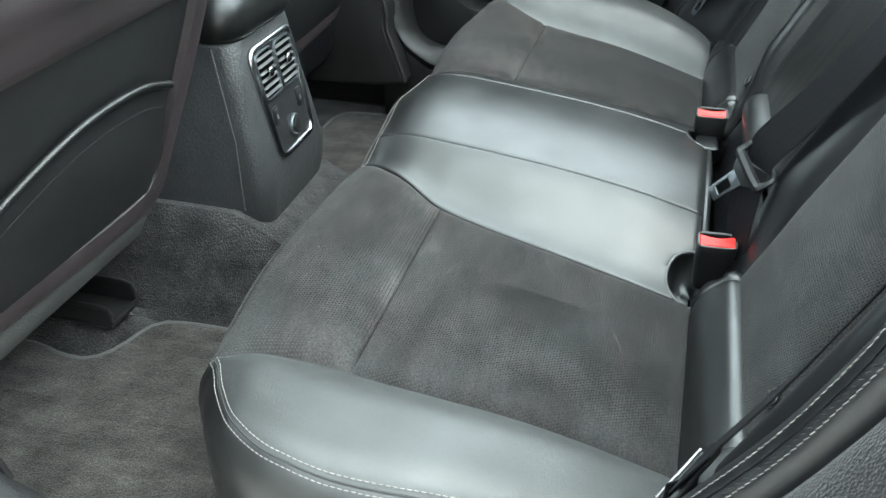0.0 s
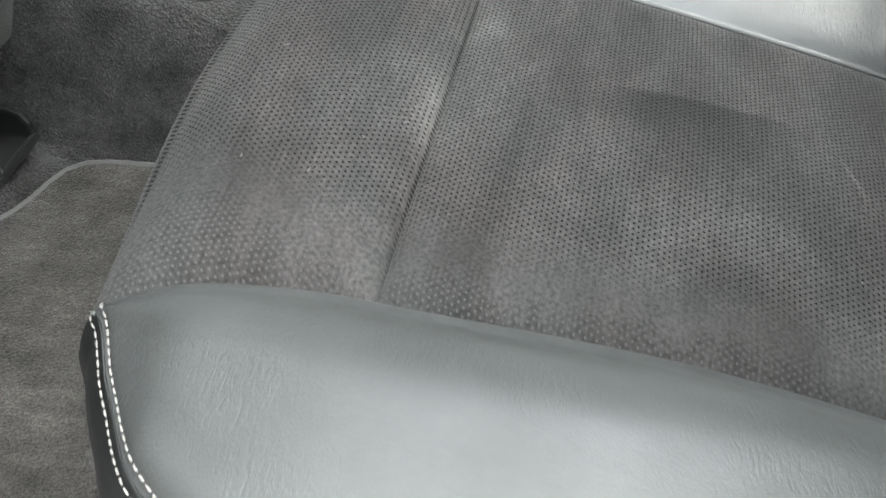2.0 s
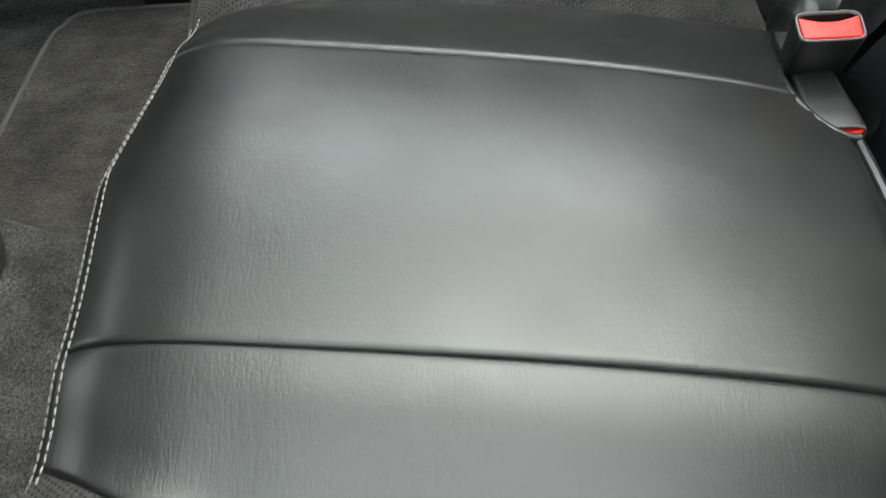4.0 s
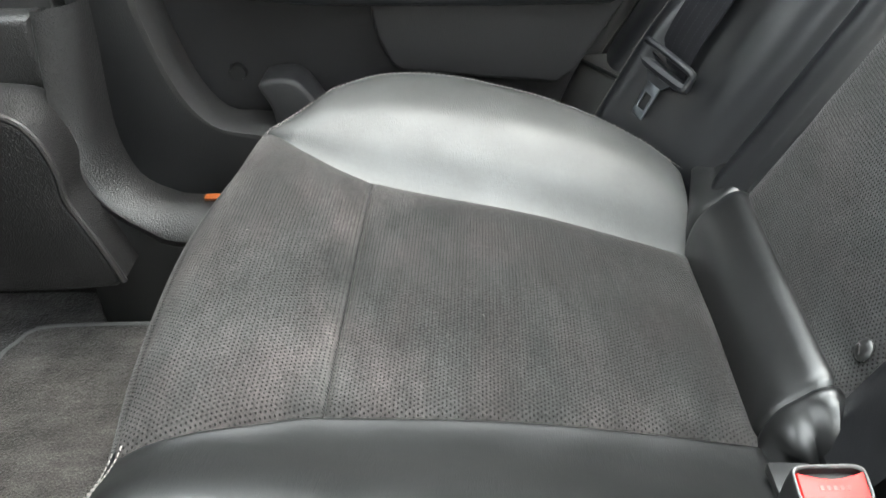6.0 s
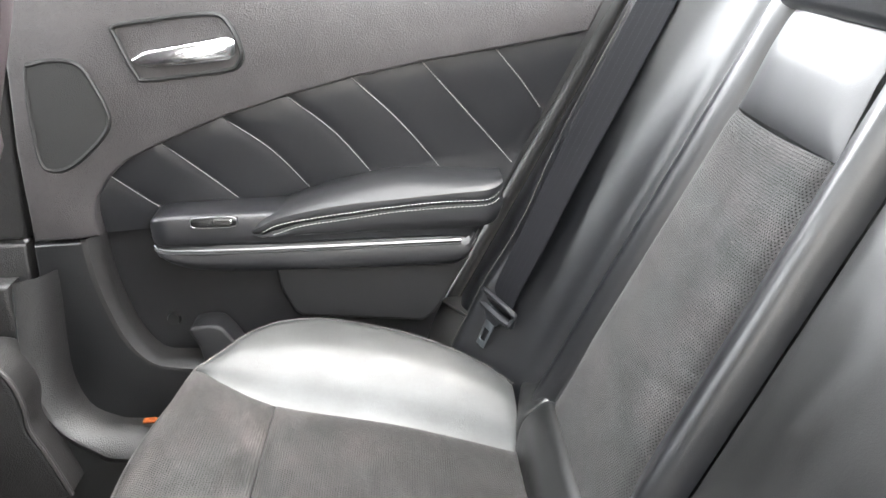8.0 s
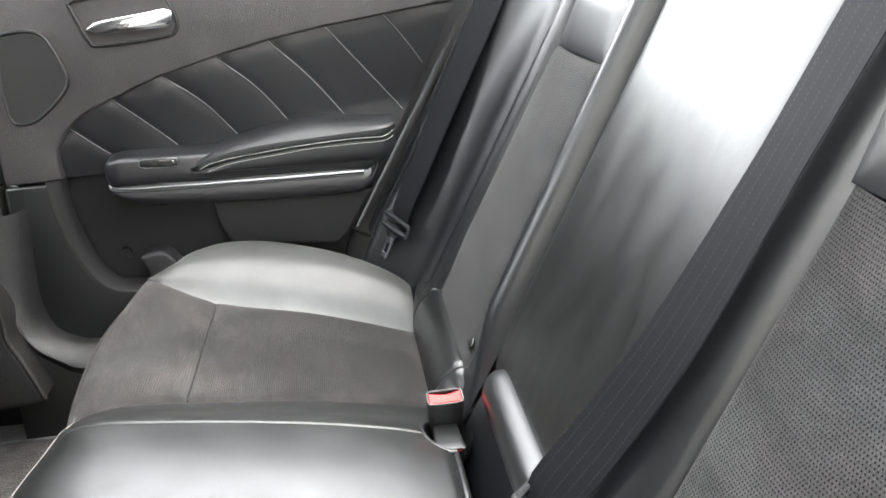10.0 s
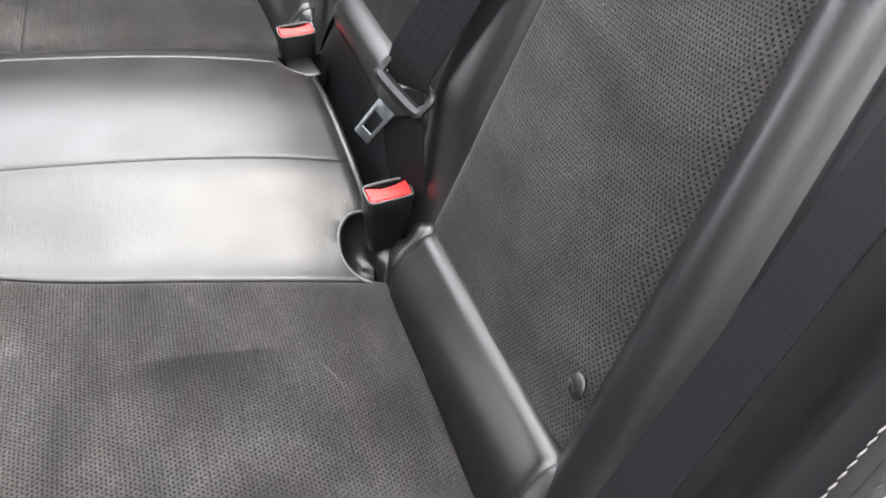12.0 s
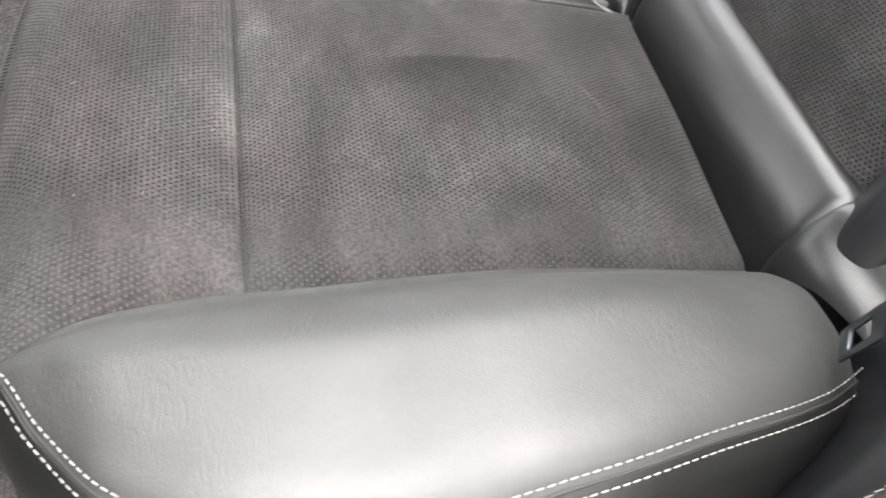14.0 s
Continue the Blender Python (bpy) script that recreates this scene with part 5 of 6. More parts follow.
def body_side(s, suffix):
    # quarter panel between door opening and seat wing
    rows = []
    for i in range(31):
        z = 0.325 + 0.5 * i / 30
        p = back_pt(0.705, z, 1) + Vector((0.022, 0.015, 0))
        g = Vector((gap_x(z) + 0.012, 0.80 + (z - 0.3) * 0.05, z))
        rows.append([Vector((p.x + (g.x - p.x) * k, s * (p.y + (g.y - p.y) * k), z)) - Vector((0.014, s * 0.012, 0)) * math.sin(math.pi * k) for k in np.linspace(0, 1, 9)] + [Vector((g.x + 0.012, s * (g.y + 0.012), z)), Vector((g.x + 0.05, s * (g.y + 0.02), z))])
    part("quarter_trim" + suffix, grid(rows, flip=s < 0), SEAL if s < 0 else LEATHER_DOOR, None, "trim between door opening and seat wing", kind="structure", category="trim")
    blk = [Vector((x, s * y, z)) for x, y, z in ((-0.035, 0.80, 0.318), (0.022, 0.682, 0.330), (0.15, 0.69, 0.333), (0.12, 0.82, 0.322))]
    part("wheel_arch_trim" + suffix, prism(blk, Vector((-0.03, 0, -0.17)), 0.006, 3), PLASTIC, None, "grained black plastic wheel arch trim", kind="structure", category="trim")
    part("arch_trim_lip" + suffix, tube([blk[0] + Vector((0, 0, 0.001)), blk[1] + Vector((0, 0, 0.001)), blk[2] + Vector((0, 0, 0.001))], 0.003, 8), LEATHER, None, "rounded lip of the wheel arch trim", kind="structure", category="trim")
    seal = spline([(gap_x(z) + 0.006, s * (0.828 + (z - 0.3) * 0.05), z) for z in np.linspace(0.86, 0.30, 10)] + [(-0.05, s * 0.80, 0.22), (-0.10, s * 0.77, 0.185), (-0.3, s * 0.76, 0.175), (-0.5, s * 0.76, 0.175), (-0.585, s * 0.76, 0.21), (-0.625, s * 0.765, 0.29), (-0.618, s * 0.77, 0.45), (-0.60, s * 0.775, 0.7), (-0.58, s * 0.78, 0.95)], 140)
    part("door_seal" + suffix, tube(seal, 0.011, 10), SEAL if s < 0 else RUBBER, None, "rubber door seal round the opening", kind="structure", category="seal")
    # sill trim
    topl = spline([(-0.580, 0.700, 0.428), (-0.583, 0.697, 0.38), (-0.590, 0.690, 0.317), (-0.592, 0.684, 0.26), (-0.578, 0.680, 0.212), (-0.545, 0.677, 0.190), (-0.498, 0.676, 0.182), (-0.3, 0.675, 0.182), (0.0, 0.68, 0.183)], 60)
    botl = spline([(-0.618, 0.672, 0.428), (-0.624, 0.668, 0.36), (-0.626, 0.662, 0.303), (-0.615, 0.655, 0.25), (-0.588, 0.648, 0.2), (-0.545, 0.644, 0.168), (-0.497, 0.640, 0.153), (-0.3, 0.64, 0.152), (0.0, 0.645, 0.152)], 60)
    rows = []
    for p, q in zip(topl, botl):
        m1, m2 = p.lerp(q, 0.25), p.lerp(q, 0.75)
        rows.append([Vector((v.x, s * v.y, v.z)) for v in (p + Vector((0.012, 0.05, -0.012)), p + Vector((0.004, 0.012, 0)), p, m1 + Vector((0, -0.006, 0)), m2 + Vector((0, -0.006, 0)), q, q + Vector((-0.004, 0.006, -0.01)), q + Vector((-0.02, 0.03, -0.03)))])
    part("sill_trim" + suffix, grid(rows, flip=s > 0), SILL_DARK, None, "curved grey plastic door sill trim", kind="structure", category="trim")
    part("sill_inner" + suffix, prism([Vector((-0.64, s * 0.655, 0.0)), Vector((0.05, s * 0.655, 0.0)), Vector((0.05, s * 0.655, 0.165)), Vector((-0.53, s * 0.655, 0.165)), Vector((-0.60, s * 0.655, 0.20)), Vector((-0.64, s * 0.655, 0.30))], Vector((0, s * 0.10, 0)), 0.004), PLASTIC_SMOOTH, None, "dark plastic sill side", kind="structure", category="trim")
    # B pillar
    upo = [(-0.617, 0.466), (-0.607, 0.60), (-0.592, 0.74), (-0.58, 1.15), (-0.70, 1.15), (-0.73, 0.9), (-0.80, 0.466)]
    part("pillar_upper" + suffix, prism([Vector((x, s * 0.738, z)) for x, z in upo], Vector((0, s * 0.07, 0)), 0.006, 3), SILL_DARK, None, "grey-black plastic upper door pillar trim", kind="structure", category="trim")
    loo = [(-0.618, 0.461), (-0.622, 0.40), (-0.628, 0.30), (-0.62, 0.0), (-0.95, 0.0), (-0.95, 0.461)]
    part("pillar_lower" + suffix, prism([Vector((x, s * 0.732, z)) for x, z in loo], Vector((0, s * 0.07, 0)), 0.005, 3), SILL_DARK, None, "black plastic lower door pillar trim", kind="structure", category="trim")
    stp = [(-0.637, 0.412), (-0.640, 0.33), (-0.63, 0.26), (-0.62, 0.2), (-0.90, 0.2), (-0.90, 0.412)]
    part("pillar_step" + suffix, prism([Vector((x, s * 0.700, z)) for x, z in stp], Vector((0, s * 0.04, 0)), 0.012, 4), SILL_DARK, None, "raised step of the lower pillar trim", kind="structure", category="trim")
    sh = smooth2([(-0.72, 0.345), (-0.664, 0.341), (-0.637, 0.335), (-0.619, 0.314), (-0.608, 0.273), (-0.608, 0.236), (-0.594, 0.198), (-0.578, 0.150), (-0.570, 0.122)], 36) + [(-0.582, 0.112), (-0.64, 0.106), (-1.05, 0.095), (-1.05, 0.345)]
    if s < 0:
        sh = [(x - 0.06, z) for x, z in sh]
    part("kick_shield" + suffix, prism([Vector((x, s * 0.602, z)) for x, z in sh], Vector((0, s * 0.09, 0)), 0.010, 4), SILL_DARK, None, "black plastic shield at the foot of the pillar", kind="structure", category="trim")
    # paler than the shield: the rounded edge's highlight is put into the plastic
    part("kick_shield_edge" + suffix, tube([(x, s * 0.604, z) for x, z in sh[1:36]], 0.0045, 8, up=(0, 1, 0)), PLASTIC_SILL, None, "kick shield edge, its highlight put into a paler plastic", kind="structure", category="trim")


SEAL = mat("grey_flocked_seal", (0.012, 0.0113, 0.012), 0.9, grain=0.0012, grain_size=0.002, vary=0.3, vary_size=0.02, sheen=0.08, spec=0.1)
RENDERING = mat("grey_render", (0.5, 0.49, 0.47), 0.9, grain=0.003, grain_size=0.01, vary=0.12, vary_size=0.5)
body_side(1, "_far")
body_side(-1, "_near")
refl = thing("sill_reflector", (-0.455, 0.63, 0.205), "small amber reflector lens on the door sill", "reflector")
part("lens", box((-0.466, 0.674, 0.196), (0.020, 0.012, 0.004), 0.0015), AMBER, refl)

# added dark sheet that keeps outside brightness from showing through the door gap
part("gap_filler_far", prism(xz([(-0.10, 0.20), (0.45, 0.20), (0.45, 0.80), (0.20, 0.80)], 0.845), Vector((0, 0.012, 0)), 0.002), RUBBER, None, "dark filler sheet added behind the door gap", kind="structure", category="car body")

# ---- floor, tunnel, mats ----
xs, ys = np.linspace(-2.1, 0.45, 120), np.linspace(-0.82, 0.82, 140)


def floor_z(x, y):
    a = abs(y)
    h = 0.19 if x < -0.6 else 0.19 - 0.07 * min(1, (x + 0.6) / 0.12)
    t = min(1, max(0, (0.180 - a) / 0.055))
    z = h * t * t * (3 - 2 * t)
    m = math.exp(-((x + 0.835) / 0.085) ** 4 - ((a - 0.235) / 0.048) ** 4)
    return max(z, 0.05 * m) + 0.002 * noise.noise(Vector((x * 9, y * 9, 0)))


rows = [[Vector((x, y, floor_z(x, y))) for y in ys] for x in xs]
part("floor", grid(rows, flip=True), CARPET, None, "dark grey carpeted car floor with a raised centre tunnel", kind="structure", category="floor")


def floor_mat(s, outline, label):
    m = thing("floor_mat", (-0.65, s * 0.45, 0.004), label, "floor mat", "rear floor mats")
    loop = smooth2(outline + outline[:1], 90)[:-1]
    bm = bmesh.new()
    f = bm.faces.new([bm.verts.new((x, s * y, 0.006)) for x, y in loop])
    ext = bmesh.ops.extrude_face_region(bm, geom=[f])
    bmesh.ops.translate(bm, vec=(0, 0, 0.010), verts=[v for v in ext["geom"] if isinstance(v, bmesh.types.BMVert)])
    bmesh.ops.recalc_face_normals(bm, faces=bm.faces[:])
    part("carpet_sheet", bm, MAT_PILE, m, sharp=30)
    part("bound_edge", tube([(x, s * y, 0.0135) for x, y in loop + loop[:1]], 0.0046, 8), EDGING, m, "grey stitched edge binding")


EDGING = mat("mat_edging", (0.062, 0.061, 0.061), 0.8, grain=0.0008, grain_size=0.002)
floor_mat(-1, [(-0.40, 0.19), (-0.55, 0.187), (-0.68, 0.19), (-0.725, 0.21), (-0.745, 0.27), (-0.775, 0.305), (-0.83, 0.305), (-0.875, 0.295), (-0.98, 0.30), (-1.0, 0.33), (-1.0, 0.60), (-0.97, 0.63), (-0.45, 0.63), (-0.40, 0.61)], "charcoal carpet floor mat with a grey bound edge, scuffed nap")
floor_mat(1, [(-0.40, 0.19), (-0.55, 0.187), (-0.68, 0.19), (-0.735, 0.22), (-0.75, 0.30), (-0.752, 0.56), (-0.74, 0.615), (-0.70, 0.645), (-0.45, 0.648), (-0.40, 0.62)], "charcoal carpet floor mat under the far footwell")


def seat_rail(s):
    r = thing("seat_rail_end", (-0.825, s * 0.235, 0.045), "black plastic end cover of a front seat rail", "seat rail", "front seat rails")
    q = s
    part("base", box((-0.825, q * 0.237, 0.055), (0.165, 0.072, 0.008), 0.003), RAIL_BLACK, r)
    for y, h in ((0.2065, 0.040), (0.2675, 0.034)):
        wall = [(-0.905, 0.052), (-0.748, 0.052), (-0.7435, 0.058), (-0.7435, 0.052 + h * 0.62), (-0.749, 0.052 + h * 0.9), (-0.760, 0.052 + h), (-0.905, 0.052 + h)]
        part("side_lip", prism([Vector((x, q * (y - 0.0035), z)) for x, z in wall], Vector((0, q * 0.007, 0)), 0.0022, 3), RAIL_BLACK, r)
        part("rolled_edge", tube([(-0.905, q * y, 0.052 + h), (-0.762, q * y, 0.052 + h), (-0.7485, q * y, 0.052 + h * 0.9), (-0.7435, q * y, 0.052 + h * 0.62)], 0.0036, 8), RAIL_BLACK, r)
    part("end_stop", box((-0.7445, q * 0.237, 0.058), (0.005, 0.064, 0.010), 0.002), RAIL_BLACK, r)


seat_rail(-1)
seat_rail(1)

# ---- centre console ----
con = thing("centre_console", (-0.75, 0, 0.19), "black centre console with chrome-framed rear vents and power socket", "console")


def face(y, z, out=0.0):
    """A point on the console's rear face."""
    return Vector((-0.548 - (z - 0.262) * 0.177 + out * 0.985, y, z + out * 0.174))


rows = []
for z, w in ((0.165, 0.108), (0.19, 0.112), (0.23, 0.110), (0.30, 0.104), (0.38, 0.098), (0.436, 0.094), (0.440, 0.090)):
    xr = face(0, z).x - (0.02 * max(0, (0.22 - z) / 0.05))
    row = [Vector((-1.4, -w, z))] + [Vector((x, -w, z)) for x in (-1.0, xr - 0.12, xr - 0.05)]
    row += [Vector((xr - 0.028 + 0.028 * math.sin(t), -w + 0.028 - 0.028 * math.cos(t), z)) for t in np.linspace(0.1, math.pi / 2, 7)]
    row += [Vector((xr, y, z)) for y in (-0.03, 0.03)]
    row += [Vector((v.x, -v.y, v.z)) for v in row[:11][::-1]]
    rows.append(row)
part("body", grid(rows, flip=False), CONSOLE, con, "grained black plastic console body")
rows = []
for z, w, dx in ((0.4405, 0.086, -0.01), (0.444, 0.099, 0.004), (0.452, 0.104, 0.010), (0.475, 0.106, 0.012), (0.50, 0.102, 0.006), (0.518, 0.090, -0.012), (0.524, 0.07, -0.035), (0.525, 0.0, -0.08)):
    xr = face(0, 0.44).x + dx
    row = [Vector((x, -w, z)) for x in (-1.3, -0.9, xr - 0.1, xr - 0.045)]
    row += [Vector((xr - 0.04 + 0.04 * math.sin(t), -w + 0.04 - 0.04 * math.cos(t) if w > 0.04 else 0, z)) for t in np.linspace(0.1, math.pi / 2, 9)]
    row += [Vector((v.x, -v.y, v.z)) for v in row[::-1]]
    rows.append(row)
part("armrest_lid", grid(rows), LEATHER, con, "black leather console lid")
frl = []
corners = [(-0.065, 0.421), (0.065, 0.421), (0.056, 0.257), (-0.056, 0.257)]
for k in range(4):
    c = Vector(corners[k])
    a, b = c + (Vector(corners[k - 1]) - c).normalized() * 0.018, c + (Vector(corners[(k + 1) % 4]) - c).normalized() * 0.018
    frl += [tuple(a * (1 - u) ** 2 + c * 2 * u * (1 - u) + b * u * u) for u in np.linspace(0, 1, 11)]
frl.append(frl[0])
part("chrome_frame", tube([face(y, z, 0.002) for y, z in frl], 0.0050, 10, up=(1, 0, 0.17), cap=False), FRAME_CHROME, con, "bright chrome frame round the vents")
plate = part("face_plate", prism([face(y * 0.97, 0.34 + (z - 0.34) * 0.97, 0.0008) for y, z in frl[:-1]], Vector((0.0016, 0, 0.0003)), 0), GUNMETAL, con, "satin dark grey face plate")
for sy in (-1, 1):
    yc = sy * 0.030
    vent = part("air_vent", prism([face(yc + a2 * 0.026, 0.379 + b2 * 0.033, 0.003) for a2, b2 in ((-1, -0.9), (-0.9, -1), (0.9, -1), (1, -0.9), (1, 0.9), (0.9, 1), (-0.9, 1), (-1, 0.9))], Vector((-0.006, 0, -0.001)), 0), VOID, plate)
    part("vent_frame", tube([face(yc + 0.027 * math.copysign(abs(math.cos(t)) ** 0.3, math.cos(t)), 0.379 + 0.034 * math.copysign(abs(math.sin(t)) ** 0.3, math.sin(t)), 0.004) for t in np.linspace(0, 2 * math.pi, 41)], 0.0024, 8, up=(1, 0, 0.17), cap=False), STEEL, plate)
    for k in range(6):
        z = 0.353 + k * 0.0104
        part("louvre", box(face(yc, z, 0.005), (0.005, 0.050, 0.0009), 0.0003, Matrix.Rotation(0.35, 3, "Y")), RIM_GREY, plate)
    part("vent_tab", box(face(yc, 0.382, 0.009), (0.008, 0.012, 0.015), 0.0035, None, 3), FRAME_CHROME, plate, "silver vent tab")
    bc = part("seat_heat_button", box(face(sy * 0.040, 0.318, 0.003), (0.004, 0.016, 0.028), 0.002, Matrix.Rotation(-0.17, 3, "Y")), PLASTIC_LOW, plate)
    part("icon", box(face(sy * 0.040, 0.316, 0.0056), (0.0006, 0.0035, 0.006), 0, Matrix.Rotation(-0.17, 3, "Y")), PALE_RIM, bc)
    for k in (-1, 1):
        part("indicator", box(face(sy * 0.040 + k * 0.003, 0.3275, 0.0056), (0.0006, 0.0012, 0.0012), 0, Matrix.Rotation(-0.17, 3, "Y")), PALE_RIM, bc)
sock = part("power_socket", tube([face(0.004, 0.287, o) for o in (0.001, 0.006, 0.009, 0.0095)], [0.0165, 0.0165, 0.0145, 0.012], 28, up=(0, 0, 1)), STEEL, plate, "round steel-rimmed power socket cap")
part("cap_centre", tube([face(0.004, 0.287, o) for o in (0.009, 0.0105, 0.011)], [0.010, 0.0095, 0.007], 24), RAIL_BLACK, sock)
part("side_crease", tube([face(-0.1005, 0.436) + Vector((-0.03, -0.0015, 0)), (-0.590, -0.1065, 0.30), (-0.588, -0.1125, 0.19)], 0.0010, 6), RIM_GREY, con)

# ---- front seats ----


SHIFT = {-1: 0.0, 1: 0.055}


def front_seat(s):
    st = thing("front_seat", (-0.80, s * 0.40, 0.1), "black leather front seat seen from behind, with a stitched map pocket", "car seat", "front seats")

    def pt(y, z, out=0.0):
        return Vector((-0.685 - SHIFT[s] + 0.39 * (z - 0.225) + out * 0.93, s * y, z - out * 0.36))
    outer = [(0.178, 0.30), (0.186, 0.255), (0.215, 0.234), (0.30, 0.232), (0.45, 0.240), (0.60, 0.255), (0.635, 0.29), (0.64, 0.45), (0.63, 0.70), (0.59, 0.86), (0.41, 0.90), (0.23, 0.86), (0.175, 0.70), (0.160, 0.50)]
    lo = [(p.x, p.z) for p in spline([(y, 0, z) for y, z in outer + outer[:1]], 100)][:-1]
    cy, cz2 = 0.405, 0.56
    rows = []
    for k, o in ((0.98, -0.12), (1.03, -0.05), (1.0, -0.004), (0.985, 0.004), (0.93, 0.006), (0.885, 0.002), (0.875, -0.008), (0.82, -0.010), (0.4, -0.004), (0.02, 0.0)):
        rows.append([pt(cy + (y - cy) * k, cz2 + (z - cz2) * (k if k > 0.5 else k), o) for y, z in lo])
    shell = rows[:7]
    part("back_shell", grid(shell, closed=True, flip=s > 0), SEAT_SHELL, st, "dark plastic seat back shell")
    part("back_cover", grid(rows[6:], closed=True, flip=s > 0), LEATHER_FRONT, st, "black leather seat back cover")
    # map pocket with piped rim
    n = 40
    top = spline([(0.228, 0, 0.440), (0.30, 0, 0.462), (0.40, 0, 0.464), (0.50, 0, 0.440), (0.60, 0, 0.40)], n)
    rows = []
    for k in range(n):
        y, z1 = top[k].x, top[k].z
        zb = 0.275
        rows.append([pt(y, zb + (z1 - zb) * v, -0.004 + 0.014 * math.sin(math.pi * min(1, 0.15 + v * 0.75))) for v in np.linspace(0, 1, 16)])
    pk = part("map_pocket", grid(rows, flip=s < 0), LEATHER_FRONT, st)
    part("pocket_piping", tube([pt(p.x, p.z - 0.001, 0.007) for p in top], 0.0052, 10), LEATHER, pk, "pale worn piping along the pocket")
    part("pocket_stitching", stitches([pt(p.x, p.z + 0.0045, 0.011) for p in top], Vector((1, 0, 0.2)), length=0.004, gap=0.0006, r=0.0004), THREAD_GREY, pk, kind="stuff")
    part("pocket_stitching", stitches([pt(p.x, p.z - 0.029, 0.0108) for p in top], Vector((1, 0, -0.2)), length=0.004, gap=0.0012, r=0.0003), THREAD_DARK, pk, kind="stuff")
    rows = [[pt(y, z, o) for y in np.linspace(0.20, 0.62, 20)] for z, o in ((0.545, -0.004), (0.555, 0.006), (0.575, 0.010), (0.605, 0.010), (0.615, 0.016), (0.64, 0.018), (0.66, 0.01))]
    part("upper_trim", grid(rows, flip=s > 0), SEAT_SHELL, st, "brown-black upper seat back trim")
    # carpeted flap and seat base
    rows = [[pt(y, z, o) + Vector((dx, 0, 0)) for y in np.linspace(0.20, 0.61, 20)] for z, o, dx in ((0.262, -0.015, 0), (0.225, -0.004, 0), (0.18, -0.002, -0.01), (0.10, -0.02, -0.06))]
    part("carpet_flap", grid(rows, flip=s < 0), FLAP, st, "grey carpeted flap under the seat back")
    part("cushion", box((-0.98, s * 0.405, 0.24), (0.50, 0.44, 0.17), 0.05, None, 4), LEATHER_SOFT, st)
    part("side_shield", box((-0.93, s * 0.635, 0.22), (0.45, 0.02, 0.12), 0.008, None, 3), PLASTIC, st)


FLAP = mat("grey_flap_fabric", (0.065, 0.065, 0.062), 0.9, grain=0.0008, grain_size=0.002, vary=0.15)
front_seat(-1)
front_seat(1)

# ---- car shell, closing the place ----


def shell(name, pts, lift, material, label, bevel=0.004):
    part(name, prism([Vector(p) for p in pts], Vector(lift), bevel), material, None, label, kind="structure", category="car body")


# roof opening out of view, assumed from overhead reflections and sized for the light
for nm, x0, x1, y0, y1 in (("ceiling", 0.46, 0.52, -0.52, 0.52), ("ceiling_front", -1.5, -0.36, -0.52, 0.52), ("ceiling_far", -0.36, 0.46, 0.42, 0.52), ("ceiling_near", -0.36, 0.46, -0.52, -0.42)):
    shell(nm, [(x0, y0, 1.24), (x1, y0, 1.24), (x1, y1, 1.24), (x0, y1, 1.24)], (0, 0, 0.03), HEADLINER, "unseen grey fabric headliner round the added glass roof")
shell("added_roof_glass", [(-0.36, -0.42, 1.262), (0.46, -0.42, 1.262), (0.46, 0.42, 1.262), (-0.36, 0.42, 1.262)], (0, 0, 0.005), ROOF_GLASS, "unseen tinted glass roof panel, added to let in overhead light", 0)
shell("parcel_shelf", [(0.45, -0.68, 0.80), (0.85, -0.68, 0.83), (0.85, 0.68, 0.83), (0.45, 0.68, 0.80)], (0, 0, 0.02), CARPET, "dark carpeted parcel shelf")
shell("wall_rear", [(0.42, -0.78, 0.0), (0.42, 0.78, 0.0), (0.44, 0.78, 0.80), (0.44, -0.78, 0.80)], (0.02, 0, 0), CARPET, "dark bulkhead behind the seat")
shell("wall_front", [(-2.1, -0.78, -0.02), (-2.1, 0.78, -0.02), (-2.1, 0.78, 0.85), (-2.1, -0.78, 0.85)], (0.03, 0, 0), CARPET, "dark front bulkhead")
shell("dashboard", [(-1.75, -0.72, 0.05), (-1.75, 0.72, 0.05), (-1.62, 0.72, 0.62), (-1.62, -0.72, 0.62)], (-0.3, 0, 0.05), PLASTIC, "dark dashboard", 0.02)
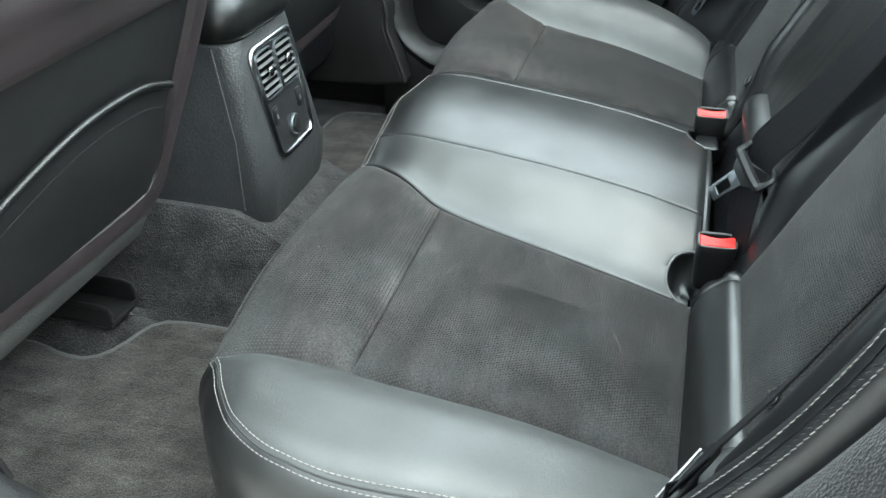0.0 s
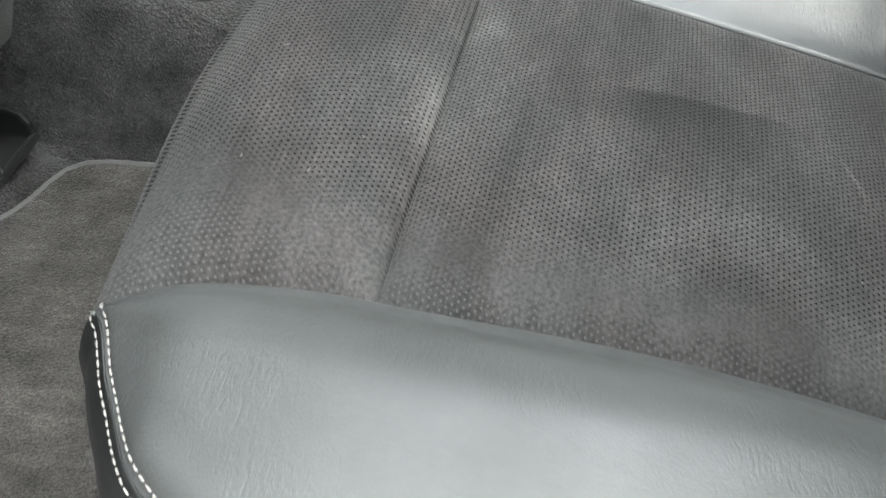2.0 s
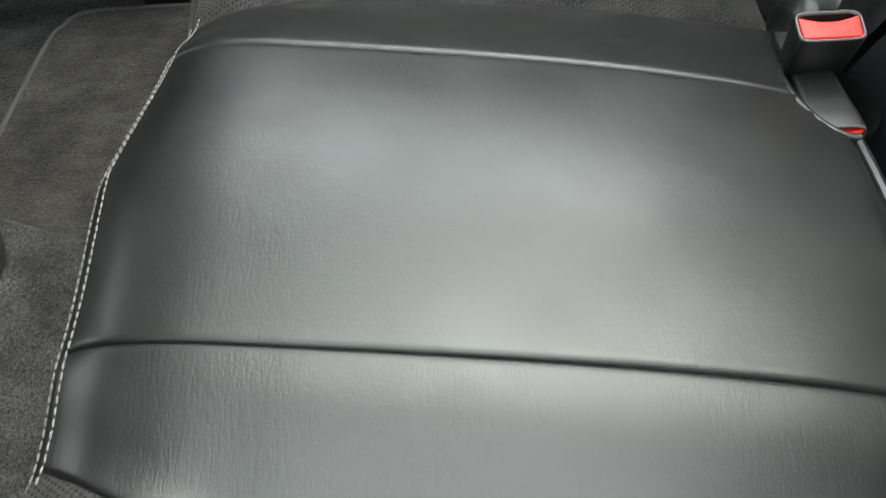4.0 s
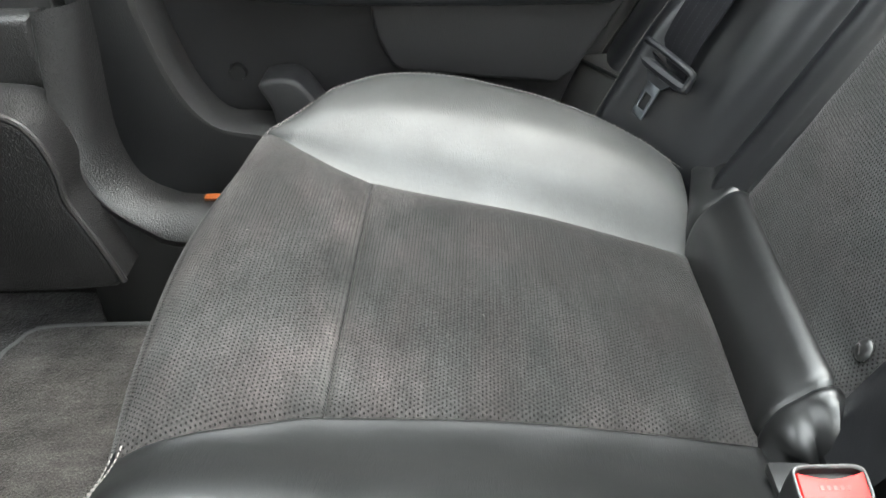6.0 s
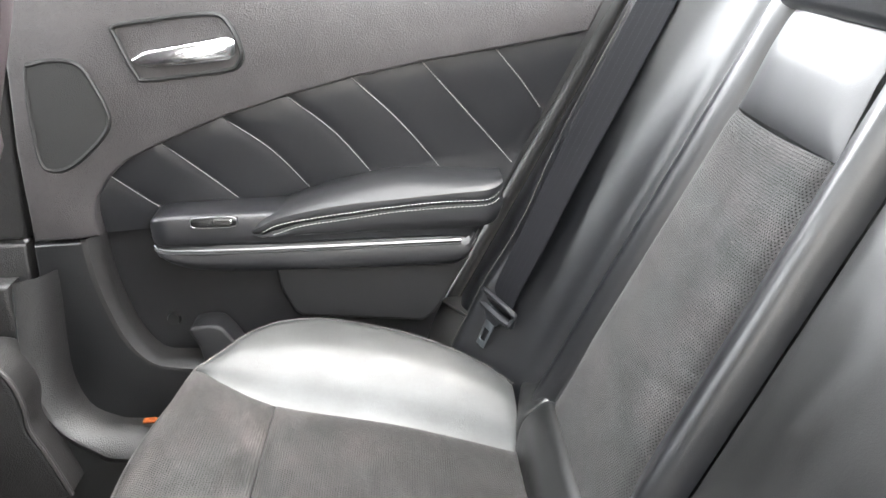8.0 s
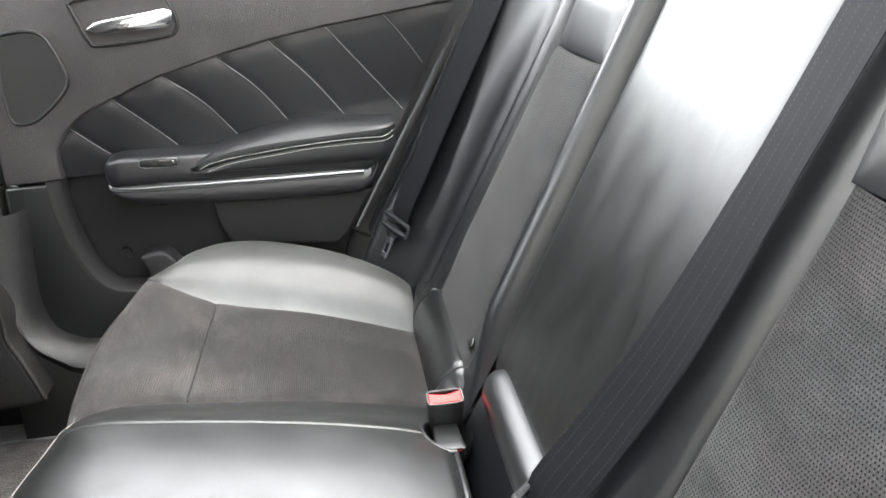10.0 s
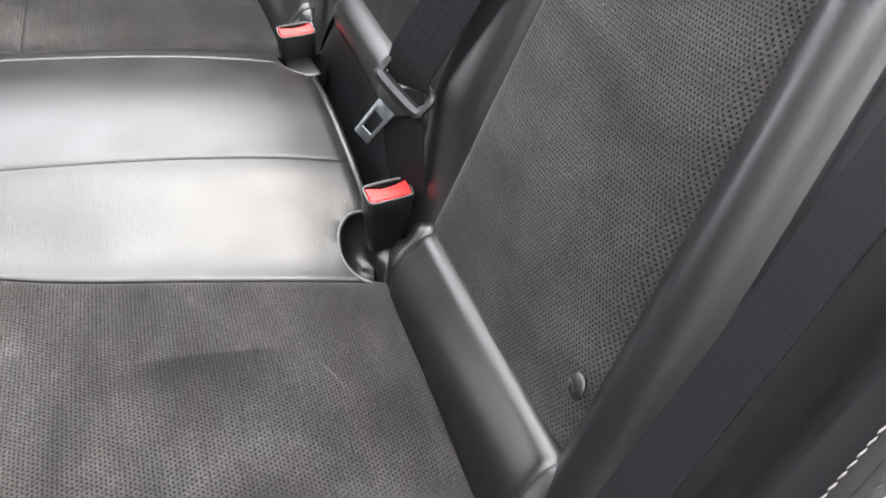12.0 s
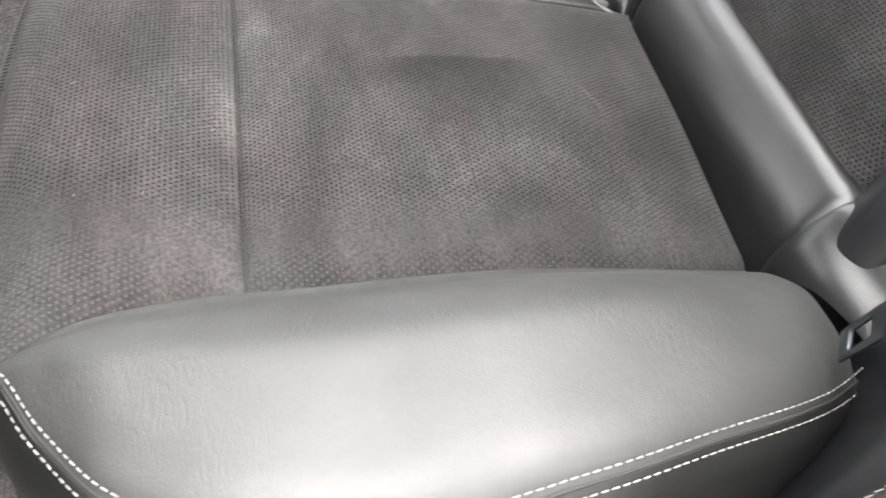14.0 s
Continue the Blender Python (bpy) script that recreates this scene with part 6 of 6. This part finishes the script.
for s, suffix in ((1, "_far"), (-1, "_near")):
    shell("roof_rail" + suffix, [(-1.2, s * 0.52, 1.22), (0.55, s * 0.52, 1.22), (0.55, s * 0.56, 1.19), (-1.2, s * 0.56, 1.19)], (0, s * 0.03, 0.05), PLASTIC_GREY, "roof rail trim")
    shell("pillar_rear" + suffix, [(0.66, s * 0.70, 0.80), (0.85, s * 0.70, 0.80), (0.62, s * 0.52, 1.22), (0.52, s * 0.53, 1.22)], (0, s * 0.05, 0), PLASTIC_GREY, "rear roof pillar trim")
    shell("quarter_panel" + suffix, [(0.17, s * 0.86, -0.05), (0.9, s * 0.86, -0.05), (0.9, s * 0.86, 0.84), (0.31, s * 0.86, 0.84)], (0, s * 0.03, 0), PAINT, "dark painted rear quarter panel")
shell("front_door", [(-2.1, 0.76, 0.0), (-0.66, 0.76, 0.0), (-0.66, 0.76, 0.85), (-2.1, 0.76, 0.85)], (0, 0.05, 0), PLASTIC, "closed front door on the far side")
shell("front_door_near", [(-2.1, -0.76, 0.0), (-0.66, -0.76, 0.0), (-0.66, -0.76, 0.85), (-2.1, -0.76, 0.85)], (0, -0.05, 0), PLASTIC, "closed front door on the near side")
# added out of view: cuts the sky light coming in through the near door
shell("sky_block_wall", [(-7, -2.4, -0.4), (7, -2.4, -0.4), (7, -2.4, 2.2), (-7, -2.4, 2.2)], (0, -0.2, 0), RENDERING, "unseen grey rendered wall, added to block sky light on the near side")
hinge = thing("open_door", (-0.63, -0.82, 0.16), "rear car door standing wide open on the near side", "car door")
sw_dir = Vector((-0.62, -0.78, 0)).normalized()
nrm = Vector((-sw_dir.y, sw_dir.x, 0))
dp = [Vector((-0.63, -0.82, 0)) + sw_dir * u + Vector((0, 0, z)) for u, z in ((0.0, 0.20), (0.05, 0.16), (0.95, 0.16), (1.05, 0.45), (1.0, 0.86), (0.0, 0.86))]
part("door_panel", prism(dp, nrm * 0.10, 0.012, 3), PAINT, hinge)
fp = [Vector((-0.63, -0.82, 0)) + sw_dir * u + nrm * 0.05 + Vector((0, 0, z)) for u, z in ((0.02, 0.86), (0.06, 1.2), (0.55, 1.22), (0.98, 0.86))]
part("window_frame", tube(fp, 0.018, 8), PAINT, hinge)
gr = [[Vector((x, y, -0.32)) for y in (-60, -3, 3, 60)] for x in (-60, -3, 3, 60)]
part("ground", grid(gr, flip=True), GROUND, None, "pale concrete ground under the car", kind="structure", category="ground")
